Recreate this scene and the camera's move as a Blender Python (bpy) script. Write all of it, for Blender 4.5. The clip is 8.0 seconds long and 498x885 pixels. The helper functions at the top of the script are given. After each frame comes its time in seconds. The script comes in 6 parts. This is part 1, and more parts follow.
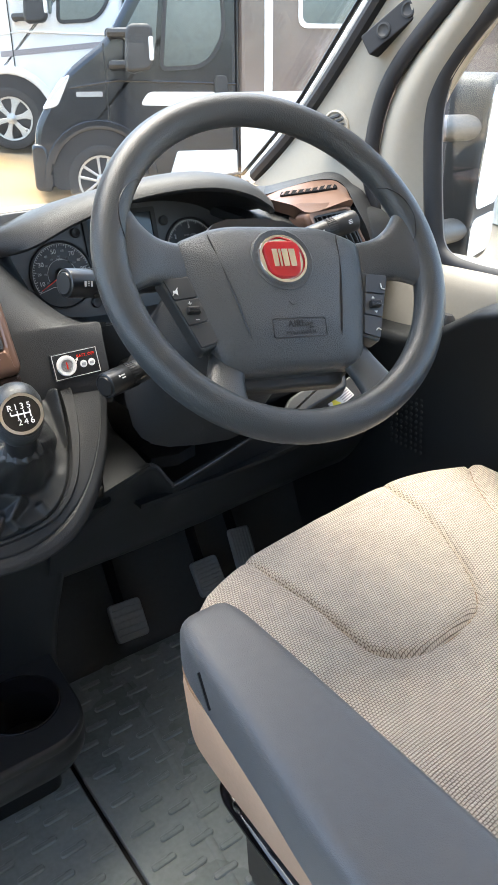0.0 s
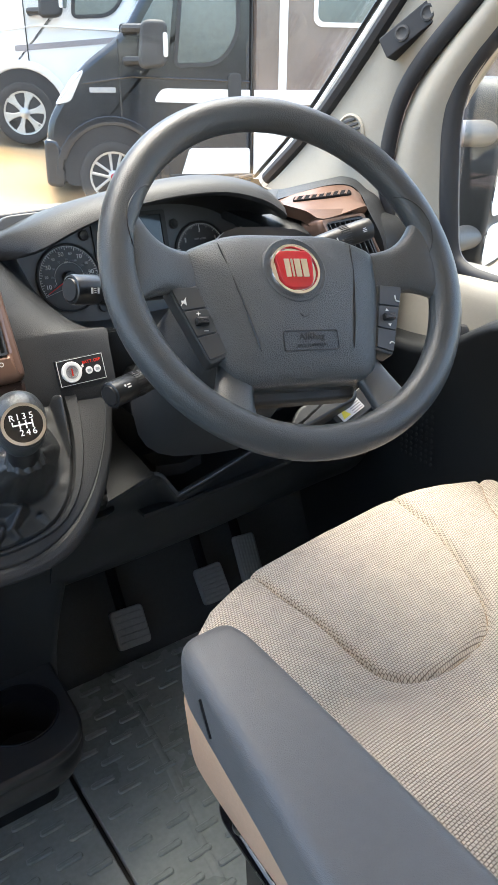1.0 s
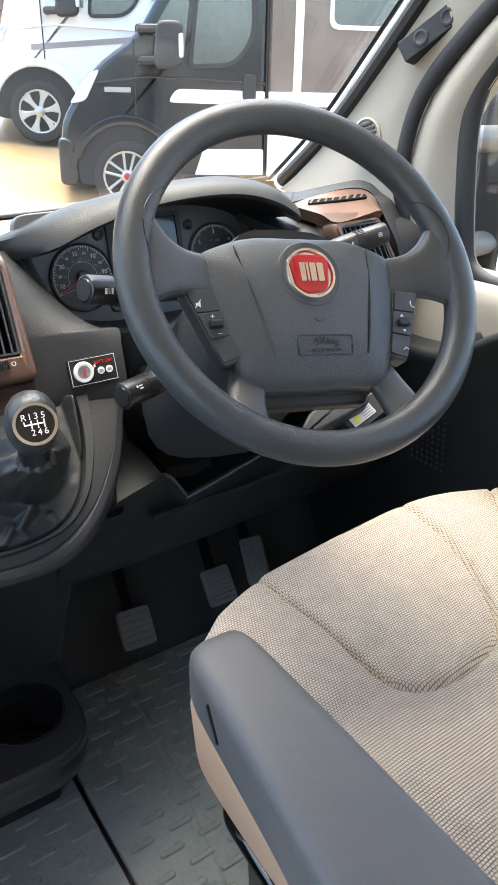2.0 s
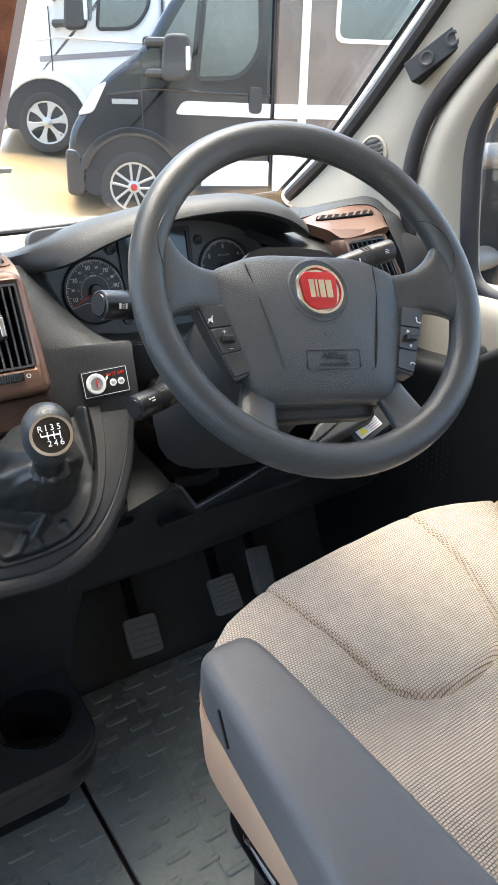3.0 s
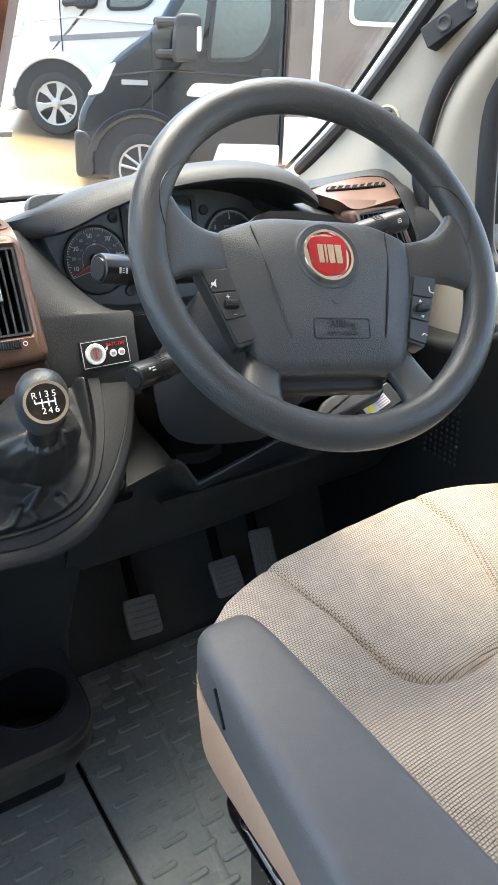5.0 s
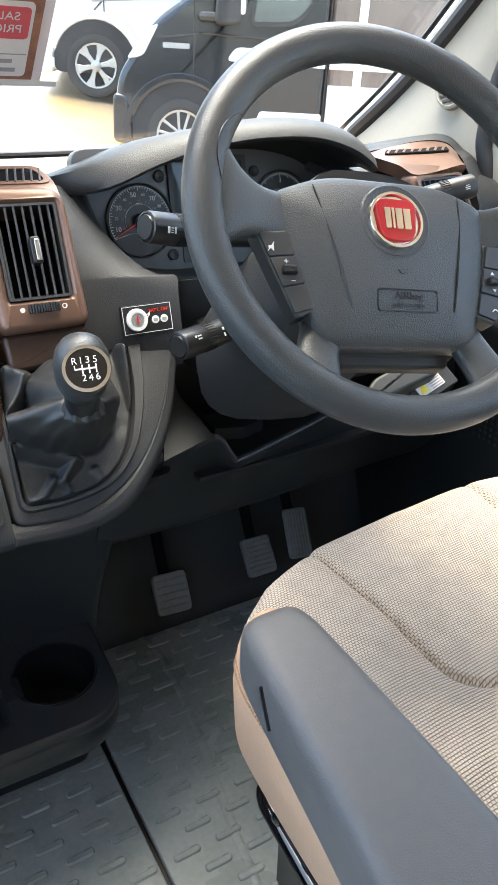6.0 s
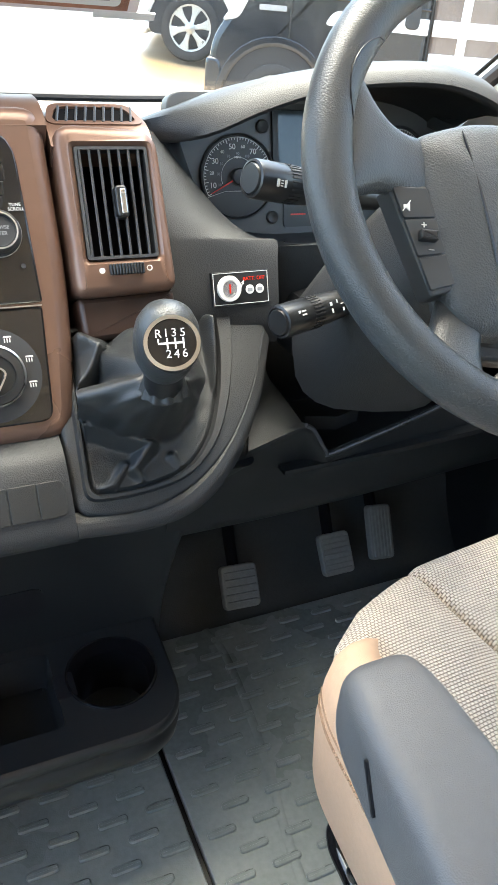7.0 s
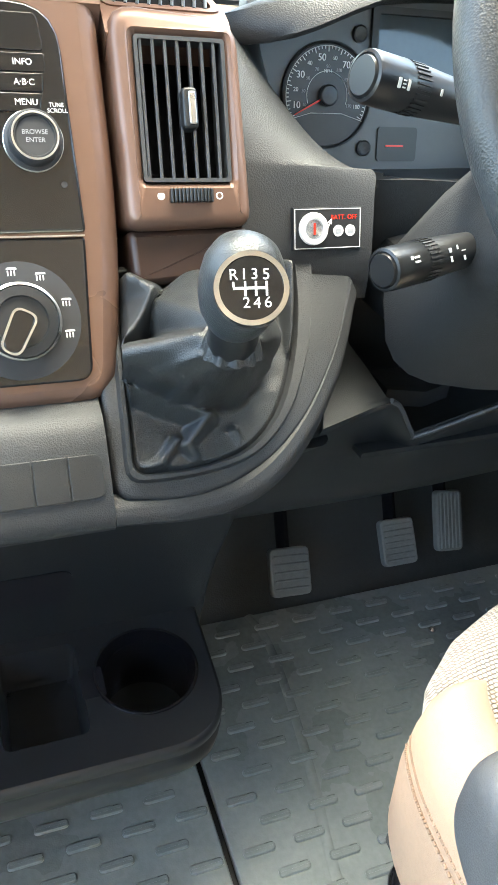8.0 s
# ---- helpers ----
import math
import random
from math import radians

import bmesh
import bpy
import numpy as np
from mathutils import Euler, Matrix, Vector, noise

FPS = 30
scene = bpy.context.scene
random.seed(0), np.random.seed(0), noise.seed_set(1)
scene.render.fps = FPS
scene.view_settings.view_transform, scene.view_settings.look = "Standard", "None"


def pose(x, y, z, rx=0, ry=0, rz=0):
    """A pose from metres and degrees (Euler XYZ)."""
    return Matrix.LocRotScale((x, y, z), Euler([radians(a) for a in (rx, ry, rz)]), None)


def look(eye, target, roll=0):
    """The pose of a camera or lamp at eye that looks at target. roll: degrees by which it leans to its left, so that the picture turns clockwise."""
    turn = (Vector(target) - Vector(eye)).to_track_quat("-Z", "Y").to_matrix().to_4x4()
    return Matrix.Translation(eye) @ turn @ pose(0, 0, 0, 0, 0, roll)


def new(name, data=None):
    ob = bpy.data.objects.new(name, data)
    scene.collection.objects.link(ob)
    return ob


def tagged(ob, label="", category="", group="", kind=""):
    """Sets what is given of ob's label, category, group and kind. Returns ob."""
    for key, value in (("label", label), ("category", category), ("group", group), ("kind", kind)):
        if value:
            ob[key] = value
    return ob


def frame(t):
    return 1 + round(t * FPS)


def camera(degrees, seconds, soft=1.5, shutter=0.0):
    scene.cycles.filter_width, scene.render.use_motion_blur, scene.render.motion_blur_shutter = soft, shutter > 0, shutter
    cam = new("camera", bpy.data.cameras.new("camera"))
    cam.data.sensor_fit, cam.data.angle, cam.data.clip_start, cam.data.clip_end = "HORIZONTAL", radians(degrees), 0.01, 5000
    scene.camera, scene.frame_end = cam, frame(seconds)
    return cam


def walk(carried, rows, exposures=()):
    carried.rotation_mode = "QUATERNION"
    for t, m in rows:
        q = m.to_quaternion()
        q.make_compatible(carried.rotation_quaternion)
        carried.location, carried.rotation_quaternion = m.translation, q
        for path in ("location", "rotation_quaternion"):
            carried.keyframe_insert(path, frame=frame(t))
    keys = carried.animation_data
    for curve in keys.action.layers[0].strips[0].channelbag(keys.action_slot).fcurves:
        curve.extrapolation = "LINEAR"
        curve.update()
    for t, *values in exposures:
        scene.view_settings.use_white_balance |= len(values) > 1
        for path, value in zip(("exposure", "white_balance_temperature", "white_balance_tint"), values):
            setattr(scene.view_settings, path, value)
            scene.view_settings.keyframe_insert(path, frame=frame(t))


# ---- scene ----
cam = camera(37.4, 8.0)
PATH = [
    (0, (-0.493, -0.581, 0.988), (0.565, 0.866, 0.101), -0.4),
    (0.5, (-0.486, -0.573, 0.988), (0.565, 0.877, 0.097), -0.0),
    (1, (-0.479, -0.56, 0.994), (0.563, 0.895, 0.102), 0.5),
    (1.5, (-0.475, -0.552, 0.991), (0.557, 0.909, 0.096), 1.0),
    (3, (-0.494, -0.563, 1.005), (0.53, 0.919, 0.138), 1.5),
    (3.5, (-0.494, -0.565, 1.004), (0.534, 0.922, 0.148), 1.5),
    (4, (-0.489, -0.563, 0.994), (0.542, 0.92, 0.135), 1.7),
    (5.5, (-0.478, -0.53, 0.969), (0.497, 0.95, 0.042), 2.8),
    (6, (-0.475, -0.5, 0.957), (0.456, 0.986, -0.004), 3.6),
    (6.5, (-0.465, -0.457, 0.944), (0.392, 1.052, -0.05), 4.2),
    (7, (-0.451, -0.399, 0.918), (0.31, 1.137, -0.113), 4.8),
    (7.5, (-0.431, -0.336, 0.876), (0.256, 1.203, -0.201), 5.7),
    (8, (-0.43, -0.284, 0.858), (0.221, 1.236, -0.268), 6.4),
]
EXPOSURES = [(0.0, 3.26, 6400, 7), (3.5, 3.22, 6480, 8), (5.5, 3.36, 6450, 6), (6.5, 3.58, 6450, 5), (7.0, 3.78, 6500, 3), (8.0, 4.40, 6580, 0)]
walk(cam, [(t, look(eye, target, roll)) for t, eye, target, roll in PATH], EXPOSURES)

# ---- light ----
world = bpy.data.worlds.new("overcast_sky")
scene.world = world
world.use_nodes = True
wn, wl = world.node_tree.nodes, world.node_tree.links
sky = wn.new("ShaderNodeTexSky")
sky.sky_type, sky.sun_disc = 'NISHITA', False
sky.sun_elevation, sky.sun_rotation = radians(78), radians(20)
sky.air_density, sky.dust_density = 1.0, 4.0
wn["Background"].inputs[1].default_value = 0.15
wl.new(sky.outputs[0], wn["Background"].inputs[0])
sun = new("sun", bpy.data.lights.new("sun", 'SUN'))
sun.data.energy, sun.data.angle, sun.data.color = 1.4, radians(60), (1.0, 0.90, 0.76)
sun.matrix_world = look((0.6, 1.2, 8.0), (0, 0, 0))


# ---- materials ----
def mat(name, col, rough=0.5, metal=0.0, var=0.12, scale=6.0, grain=0.0, gscale=900.0, coat=0.0, spec=0.5, rvar=0.08):
    """Principled surface with broad stains, fine mottling and an optional relief of grain."""
    m = bpy.data.materials.new(name)
    m.use_nodes = True
    n, l = m.node_tree.nodes, m.node_tree.links
    b = n["Principled BSDF"]
    co = n.new("ShaderNodeTexCoord")
    big = n.new("ShaderNodeTexNoise")
    big.inputs["Scale"].default_value, big.inputs["Detail"].default_value = scale, 5
    l.new(co.outputs["Object"], big.inputs["Vector"])
    small = n.new("ShaderNodeTexNoise")
    small.inputs["Scale"].default_value, small.inputs["Detail"].default_value = scale * 25, 2
    l.new(co.outputs["Object"], small.inputs["Vector"])
    add = n.new("ShaderNodeMath")
    add.operation = 'MULTIPLY_ADD'
    l.new(small.outputs[0], add.inputs[0])
    add.inputs[1].default_value = 0.4
    l.new(big.outputs[0], add.inputs[2])
    ramp = n.new("ShaderNodeMapRange")
    ramp.inputs["From Min"].default_value, ramp.inputs["From Max"].default_value = 0.45, 0.95
    ramp.inputs["To Min"].default_value, ramp.inputs["To Max"].default_value = 1 - var, 1 + var
    l.new(add.outputs[0], ramp.inputs["Value"])
    mul = n.new("ShaderNodeVectorMath")
    mul.operation = 'SCALE'
    mul.inputs[0].default_value = col[:3]
    l.new(ramp.outputs[0], mul.inputs["Scale"])
    l.new(mul.outputs[0], b.inputs["Base Color"])
    rr = n.new("ShaderNodeMapRange")
    rr.inputs["From Min"].default_value, rr.inputs["From Max"].default_value = 0.3, 0.7
    rr.inputs["To Min"].default_value, rr.inputs["To Max"].default_value = max(0.02, rough - rvar), min(1, rough + rvar)
    l.new(big.outputs[0], rr.inputs["Value"])
    l.new(rr.outputs[0], b.inputs["Roughness"])
    b.inputs["Metallic"].default_value = metal
    b.inputs["Coat Weight"].default_value = coat
    b.inputs["Coat Roughness"].default_value = 0.06
    b.inputs["Specular IOR Level"].default_value = spec
    if grain:
        v = n.new("ShaderNodeTexVoronoi")
        v.inputs["Scale"].default_value = gscale
        l.new(co.outputs["Object"], v.inputs["Vector"])
        bump = n.new("ShaderNodeBump")
        bump.inputs["Strength"].default_value, bump.inputs["Distance"].default_value = grain, 0.0006
        l.new(v.outputs["Distance"], bump.inputs["Height"])
        l.new(bump.outputs[0], b.inputs["Normal"])
    return m


def fabric_mat(name, light, dark, period):
    """Woven cloth: staggered rows of raised threads with darker gaps."""
    m = bpy.data.materials.new(name)
    m.use_nodes = True
    n, l = m.node_tree.nodes, m.node_tree.links
    b = n["Principled BSDF"]
    co = n.new("ShaderNodeTexCoord")
    warp = n.new("ShaderNodeTexNoise")
    warp.inputs["Scale"].default_value = 60
    l.new(co.outputs["Object"], warp.inputs["Vector"])
    fine = n.new("ShaderNodeTexNoise")
    fine.inputs["Scale"].default_value, fine.inputs["Detail"].default_value = 260, 2
    l.new(co.outputs["Object"], fine.inputs["Vector"])
    shift = n.new("ShaderNodeVectorMath")
    shift.operation = 'MULTIPLY_ADD'
    shift.inputs[1].default_value = (0.0012, 0.0012, 0)
    l.new(fine.outputs["Color"], shift.inputs[0])
    l.new(co.outputs["Object"], shift.inputs[2])
    rot = n.new("ShaderNodeMapping")
    rot.inputs["Rotation"].default_value = (0, 0, radians(-4))
    l.new(shift.outputs[0], rot.inputs["Vector"])
    weave = n.new("ShaderNodeTexBrick")
    weave.offset, weave.squash = 0.5, 1.0
    for key, value in (("Scale", 0.9 / period), ("Brick Width", 1.0), ("Row Height", 0.84), ("Mortar Size", 0.17), ("Mortar Smooth", 1.0), ("Bias", 0.0)):
        weave.inputs[key].default_value = value
    l.new(rot.outputs[0], weave.inputs["Vector"])
    fac = n.new("ShaderNodeMapRange")
    fac.inputs["To Min"].default_value, fac.inputs["To Max"].default_value = 1.0, 0.0
    l.new(weave.outputs["Fac"], fac.inputs["Value"])
    mix = n.new("ShaderNodeMix")
    mix.data_type = 'RGBA'
    mix.inputs["A"].default_value, mix.inputs["B"].default_value = (*dark, 1), (*light, 1)
    l.new(fac.outputs[0], mix.inputs["Factor"])
    mottle = n.new("ShaderNodeMapRange")
    mottle.inputs["To Min"].default_value, mottle.inputs["To Max"].default_value = 0.8, 1.15
    l.new(warp.outputs[0], mottle.inputs["Value"])
    sc = n.new("ShaderNodeVectorMath")
    sc.operation = 'SCALE'
    l.new(mix.outputs["Result"], sc.inputs[0])
    l.new(mottle.outputs[0], sc.inputs["Scale"])
    l.new(sc.outputs[0], b.inputs["Base Color"])
    b.inputs["Roughness"].default_value = 0.9
    b.inputs["Sheen Weight"].default_value = 0.15
    bump = n.new("ShaderNodeBump")
    bump.inputs["Strength"].default_value, bump.inputs["Distance"].default_value = 0.9, 0.0016
    l.new(fac.outputs[0], bump.inputs["Height"])
    l.new(bump.outputs[0], b.inputs["Normal"])
    return m


def pane_mat(name, gloss, tint=(1, 1, 1)):
    """Thin clear pane: light passes, a little is mirrored."""
    m = bpy.data.materials.new(name)
    m.use_nodes = True
    n, l = m.node_tree.nodes, m.node_tree.links
    n.remove(n["Principled BSDF"])
    clear, shiny, mix = n.new("ShaderNodeBsdfTransparent"), n.new("ShaderNodeBsdfGlossy"), n.new("ShaderNodeMixShader")
    clear.inputs[0].default_value = (*tint, 1)
    shiny.inputs["Roughness"].default_value = 0.02
    mix.inputs[0].default_value = gloss
    l.new(clear.outputs[0], mix.inputs[1])
    l.new(shiny.outputs[0], mix.inputs[2])
    l.new(mix.outputs[0], n["Material Output"].inputs[0])
    return m


DASH = mat("dash_plastic", (0.0225, 0.0240, 0.0255), 0.50, grain=0.42, gscale=820, var=0.15, spec=0.42)
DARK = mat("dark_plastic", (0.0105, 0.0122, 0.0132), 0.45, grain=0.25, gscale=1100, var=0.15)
RIMM = mat("wheel_leatherette", (0.044, 0.049, 0.052), 0.36, grain=0.38, gscale=800, var=0.1)
PAD = mat("airbag_plastic", (0.051, 0.057, 0.061), 0.40, grain=0.6, gscale=800, var=0.08)
SMOOTH = mat("smooth_plastic", (0.0150, 0.0160, 0.0172), 0.36, var=0.15)
GLOSSB = mat("piano_black", (0.006, 0.006, 0.007), 0.06, coat=0.6, var=0.2, rvar=0.03)
COPPER = mat("copper_trim", (0.165, 0.098, 0.071), 0.34, metal=0.4, var=0.06, scale=4)
# same copper trim with the shade under the vent put into its colour
COPPER_SHADED = mat("copper_trim_shaded", (0.036, 0.020, 0.015), 0.42, metal=0.3, var=0.1, scale=4)
SILVER = mat("satin_metal", (0.62, 0.61, 0.59), 0.25, metal=1.0, var=0.05)
CHROME = mat("chrome", (0.8, 0.8, 0.8), 0.08, metal=1.0, var=0.03)
BUTTONM = mat("button_plastic", (0.034, 0.038, 0.041), 0.38, var=0.1)
SLAT = mat("slat_plastic", (0.045, 0.048, 0.052), 0.28, var=0.1)
RED = mat("emblem_red", (0.42, 0.012, 0.02), 0.22, coat=0.5, var=0.15, scale=30)
NEEDLE = mat("needle_red", (0.8, 0.03, 0.01), 0.4, var=0.03)
PRINT = mat("white_print", (0.72, 0.72, 0.70), 0.5, var=0.03)
PRINTG = mat("grey_print", (0.30, 0.31, 0.32), 0.5, var=0.05)
DIAL = mat("dial_face", (0.035, 0.037, 0.04), 0.5, var=0.12)
DIALR = mat("cluster_grey", (0.085, 0.09, 0.095), 0.45, var=0.08)
LCD = mat("lcd_glass", (0.06, 0.075, 0.085), 0.12, var=0.1)
RUBBER = mat("rubber_mat", (0.205, 0.228, 0.220), 0.30, grain=0.15, gscale=500, var=0.25, scale=5, rvar=0.12)
PADDLE = mat("pedal_rubber", (0.17, 0.178, 0.170), 0.6, grain=0.3, gscale=700, var=0.2)
FABRIC = fabric_mat("woven_cloth", (0.74, 0.64, 0.52), (0.19, 0.135, 0.09), 0.0032)
LEATHER = mat("tan_leatherette", (0.57, 0.375, 0.240), 0.55, grain=0.35, gscale=1300, var=0.1, scale=8)
BROWNL = mat("brown_leatherette", (0.30, 0.20, 0.135), 0.55, grain=0.35, gscale=1300, var=0.1)
THREAD = mat("tan_thread", (0.34, 0.22, 0.14), 0.8, var=0.1)
VINYL = mat("grey_vinyl", (0.112, 0.109, 0.106), 0.40, grain=0.3, gscale=1200, var=0.08)
GAITER = mat("black_leather", (0.022, 0.024, 0.025), 0.38, grain=0.5, gscale=900, var=0.15)
CREAM = mat("cream_plastic", (0.285, 0.265, 0.222), 0.6, grain=0.2, gscale=900, var=0.05)
TOE = mat("toe_board_lining", (0.030, 0.034, 0.034), 0.55, var=0.3, grain=0.3, gscale=400)
SEAL = mat("rubber_seal", (0.012, 0.013, 0.016), 0.6, var=0.15)
# near-black: paints the shade deep in the vents, also colours the pedal arms
VOID = mat("black_and_vent_shade", (0.005, 0.005, 0.006), 0.9, var=0.1, spec=0.1)
FRIT = mat("frit_black", (0.01, 0.01, 0.012), 0.35, var=0.1)
LINING = mat("roof_lining", (0.55, 0.53, 0.48), 0.9, var=0.06, grain=0.3, gscale=300)
PAPER = mat("poster_paper", (0.62, 0.55, 0.56), 0.7, var=0.05)
PAPERW = mat("paper_white", (0.60, 0.58, 0.57), 0.7, var=0.04)
PAPERR = mat("paper_red", (0.55, 0.08, 0.10), 0.6, var=0.1)
PAPERB = mat("paper_autumn", (0.30, 0.13, 0.08), 0.7, var=0.5, scale=25)
BARS = mat("grey_bars", (0.28, 0.26, 0.27), 0.7, var=0.05)
WHITEV = mat("white_car_paint", (0.80, 0.80, 0.79), 0.25, coat=0.7, var=0.03, scale=2)
BLACKV = mat("black_car_paint", (0.009, 0.012, 0.018), 0.16, coat=0.5, var=0.25, scale=3, rvar=0.05)
TAUPE = mat("taupe_panel", (0.16, 0.125, 0.11), 0.22, coat=0.7, var=0.25, scale=1.5)
TYRE = mat("tyre_rubber", (0.03, 0.03, 0.031), 0.75, var=0.25, scale=12)
ALLOY = mat("alloy_rim", (0.46, 0.46, 0.45), 0.35, metal=0.7, var=0.1)
ARMG = mat("grey_trim", (0.06, 0.063, 0.067), 0.5, var=0.1)
TRIMB = mat("black_trim", (0.025, 0.026, 0.028), 0.55, var=0.15)
LAMP = mat("headlamp_lens", (0.62, 0.64, 0.66), 0.12, coat=1.0, var=0.25, scale=18)
WGLASS = mat("van_window", (0.09, 0.11, 0.11), 0.06, coat=1.0, var=0.3, scale=0.8)
YELLOW = mat("warning_yellow", (0.75, 0.62, 0.05), 0.5, var=0.05)
MIRROR = mat("mirror_glass", (0.85, 0.86, 0.87), 0.02, metal=1.0, var=0.01, rvar=0.01)
SCREEN = pane_mat("windscreen_glass", 0.06, (0.80, 0.825, 0.815))


def ground_mat():
    m = mat("wet_yard", (0.36, 0.29, 0.20), 0.42, var=0.35, scale=0.5, rvar=0.25)
    n, l = m.node_tree.nodes, m.node_tree.links
    b = n["Principled BSDF"]
    co = n["Texture Coordinate"]
    big = n.new("ShaderNodeTexNoise")
    big.inputs["Scale"].default_value, big.inputs["Detail"].default_value = 0.35, 6
    l.new(co.outputs["Object"], big.inputs["Vector"])
    mr = n.new("ShaderNodeMapRange")
    mr.inputs["From Min"].default_value, mr.inputs["From Max"].default_value = 0.40, 0.62
    l.new(big.outputs[0], mr.inputs["Value"])
    mix = n.new("ShaderNodeMix")
    mix.data_type = 'RGBA'
    mix.inputs["A"].default_value, mix.inputs["B"].default_value = (0.33, 0.21, 0.09, 1), (0.31, 0.275, 0.225, 1)
    l.new(mr.outputs[0], mix.inputs["Factor"])
    l.new(mix.outputs["Result"], b.inputs["Base Color"])
    return m


YARD = ground_mat()


# ---- mesh helpers ----
def V(*a):
    return Vector(a)


def empty(name, at=(0, 0, 0)):
    ob = new(name)
    ob.empty_display_size = 0.02
    ob.location = at
    return ob


def part(name, bm, material, parent=None, label="", sharp=38):
    bmesh.ops.recalc_face_normals(bm, faces=bm.faces)
    for f in bm.faces:
        f.smooth = True
    for e in bm.edges:
        if len(e.link_faces) == 2 and (e.calc_face_angle(0) > radians(sharp) or (sharp < 45 and max(len(f.verts) for f in e.link_faces) > 6)):
            e.smooth = False
    me = bpy.data.meshes.new(name)
    bm.to_mesh(me)
    bm.free()
    me.materials.append(material)
    ob = new(name, me)
    if parent:
        ob.parent = parent
        if parent.parent is None and parent.location.length:
            ob.matrix_parent_inverse = Matrix.Translation(-parent.location)
    if label:
        ob["label"] = label
    return ob


def loft(bm, loops, cap=True, closed=True):
    """Skin through rows of points."""
    rows = [[bm.verts.new(p) for p in loop] for loop in loops]
    k = len(rows[0])
    for a, b in zip(rows, rows[1:]):
        for i in range(k if closed else k - 1):
            j = (i + 1) % k
            bm.faces.new((a[i], a[j], b[j], b[i]))
    if cap and closed:
        bm.faces.new(rows[0][::-1])
        bm.faces.new(rows[-1])
    return bm


def smooth_path(pts, n):
    """Catmull-Rom through the points, n steps a span."""
    P = [Vector(p) for p in pts]
    P = [P[0] * 2 - P[1]] + P + [P[-1] * 2 - P[-2]]
    out = []
    for i in range(1, len(P) - 2):
        for k in range(n):
            t = k / n
            a, b, c, d = P[i - 1:i + 3]
            out.append(0.5 * (2 * b + (c - a) * t + (2 * a - 5 * b + 4 * c - d) * t * t + (3 * b - a - 3 * c + d) * t ** 3))
    out.append(P[-2])
    return out


def tube(bm, pts, r, seg=12, closed=False, flat=1.0, up=(0, 0, 1)):
    """Round bar along points; r a number or one for each point."""
    P = [Vector(p) for p in pts]
    loops = []
    for i, p in enumerate(P):
        if closed:
            d = P[(i + 1) % len(P)] - P[i - 1]
        else:
            d = P[min(i + 1, len(P) - 1)] - P[max(i - 1, 0)]
        d.normalize()
        u = Vector(up) if abs(d.dot(Vector(up))) < 0.95 else Vector((1, 0, 0))
        a = d.cross(u).normalized()
        b = d.cross(a)
        rr = r if isinstance(r, (int, float)) else r[i]
        loops.append([p + a * (rr * math.cos(2 * math.pi * k / seg)) + b * (rr * flat * math.sin(2 * math.pi * k / seg)) for k in range(seg)])
    if closed:
        loops.append(loops[0])
        loft(bm, loops, cap=False)
        bmesh.ops.remove_doubles(bm, verts=bm.verts, dist=1e-6)
    else:
        loft(bm, loops)
    return bm


def rounded(pts, r, n=5):
    """Polygon with its corners rounded; r a number or one for each corner."""
    out = []
    k = len(pts)
    for i in range(k):
        a, b, c = Vector(pts[i - 1]), Vector(pts[i]), Vector(pts[(i + 1) % k])
        rr = r if isinstance(r, (int, float)) else r[i]
        rr = min(rr, (a - b).length * 0.48, (c - b).length * 0.48)
        p, q = b + (a - b).normalized() * rr, b + (c - b).normalized() * rr
        for j in range(n + 1):
            t = j / n
            out.append((p * (1 - t) ** 2 + b * (2 * t * (1 - t)) + q * t * t).to_tuple())
    return out


def plane(origin, ux, n):
    """Matrix whose local x is ux and local z is n."""
    ux, n = Vector(ux).normalized(), Vector(n).normalized()
    uy = n.cross(ux)
    ux = uy.cross(n)
    return Matrix(((ux.x, uy.x, n.x, origin[0]), (ux.y, uy.y, n.y, origin[1]), (ux.z, uy.z, n.z, origin[2]), (0, 0, 0, 1)))


def inset(pts, d):
    """Polygon drawn inwards by d (towards the left of its run)."""
    k = len(pts)
    area = sum(pts[i - 1][0] * pts[i][1] - pts[i][0] * pts[i - 1][1] for i in range(k))
    s = 1 if area > 0 else -1
    out = []
    for i in range(k):
        a, b, c = Vector(pts[i - 1]), Vector(pts[i]), Vector(pts[(i + 1) % k])
        e = (c - a)
        e = e.normalized() if e.length > 1e-9 else Vector((1, 0))
        nn = Vector((-e.y, e.x)) * s
        out.append((b.x + nn.x * d, b.y + nn.y * d))
    return out


def slab(bm, pts, M, top, bottom, bevel=0.0, steps=3):
    """Plate of the outline pts in the plane M from height bottom to top, its upper edge rounded."""
    loops = [[M @ Vector((x, y, bottom)) for x, y in pts]]
    if bevel:
        for i in range(steps + 1):
            a = i / steps * math.pi / 2
            loops.append([M @ Vector((x, y, top - bevel + bevel * math.sin(a))) for x, y in inset(pts, bevel * (1 - math.cos(a)))])
    else:
        loops.append([M @ Vector((x, y, top)) for x, y in pts])
    return loft(bm, loops)


def frame_ring(bm, outer, inner, M, top, bottom):
    """Flat frame between two outlines with the same number of points."""
    loops = [[M @ Vector((x, y, z)) for x, y in pts] for pts, z in ((outer, bottom), (outer, top), (inner, top), (inner, bottom), (outer, bottom))]
    loft(bm, loops, cap=False)
    bmesh.ops.remove_doubles(bm, verts=bm.verts, dist=1e-6)
    return bm


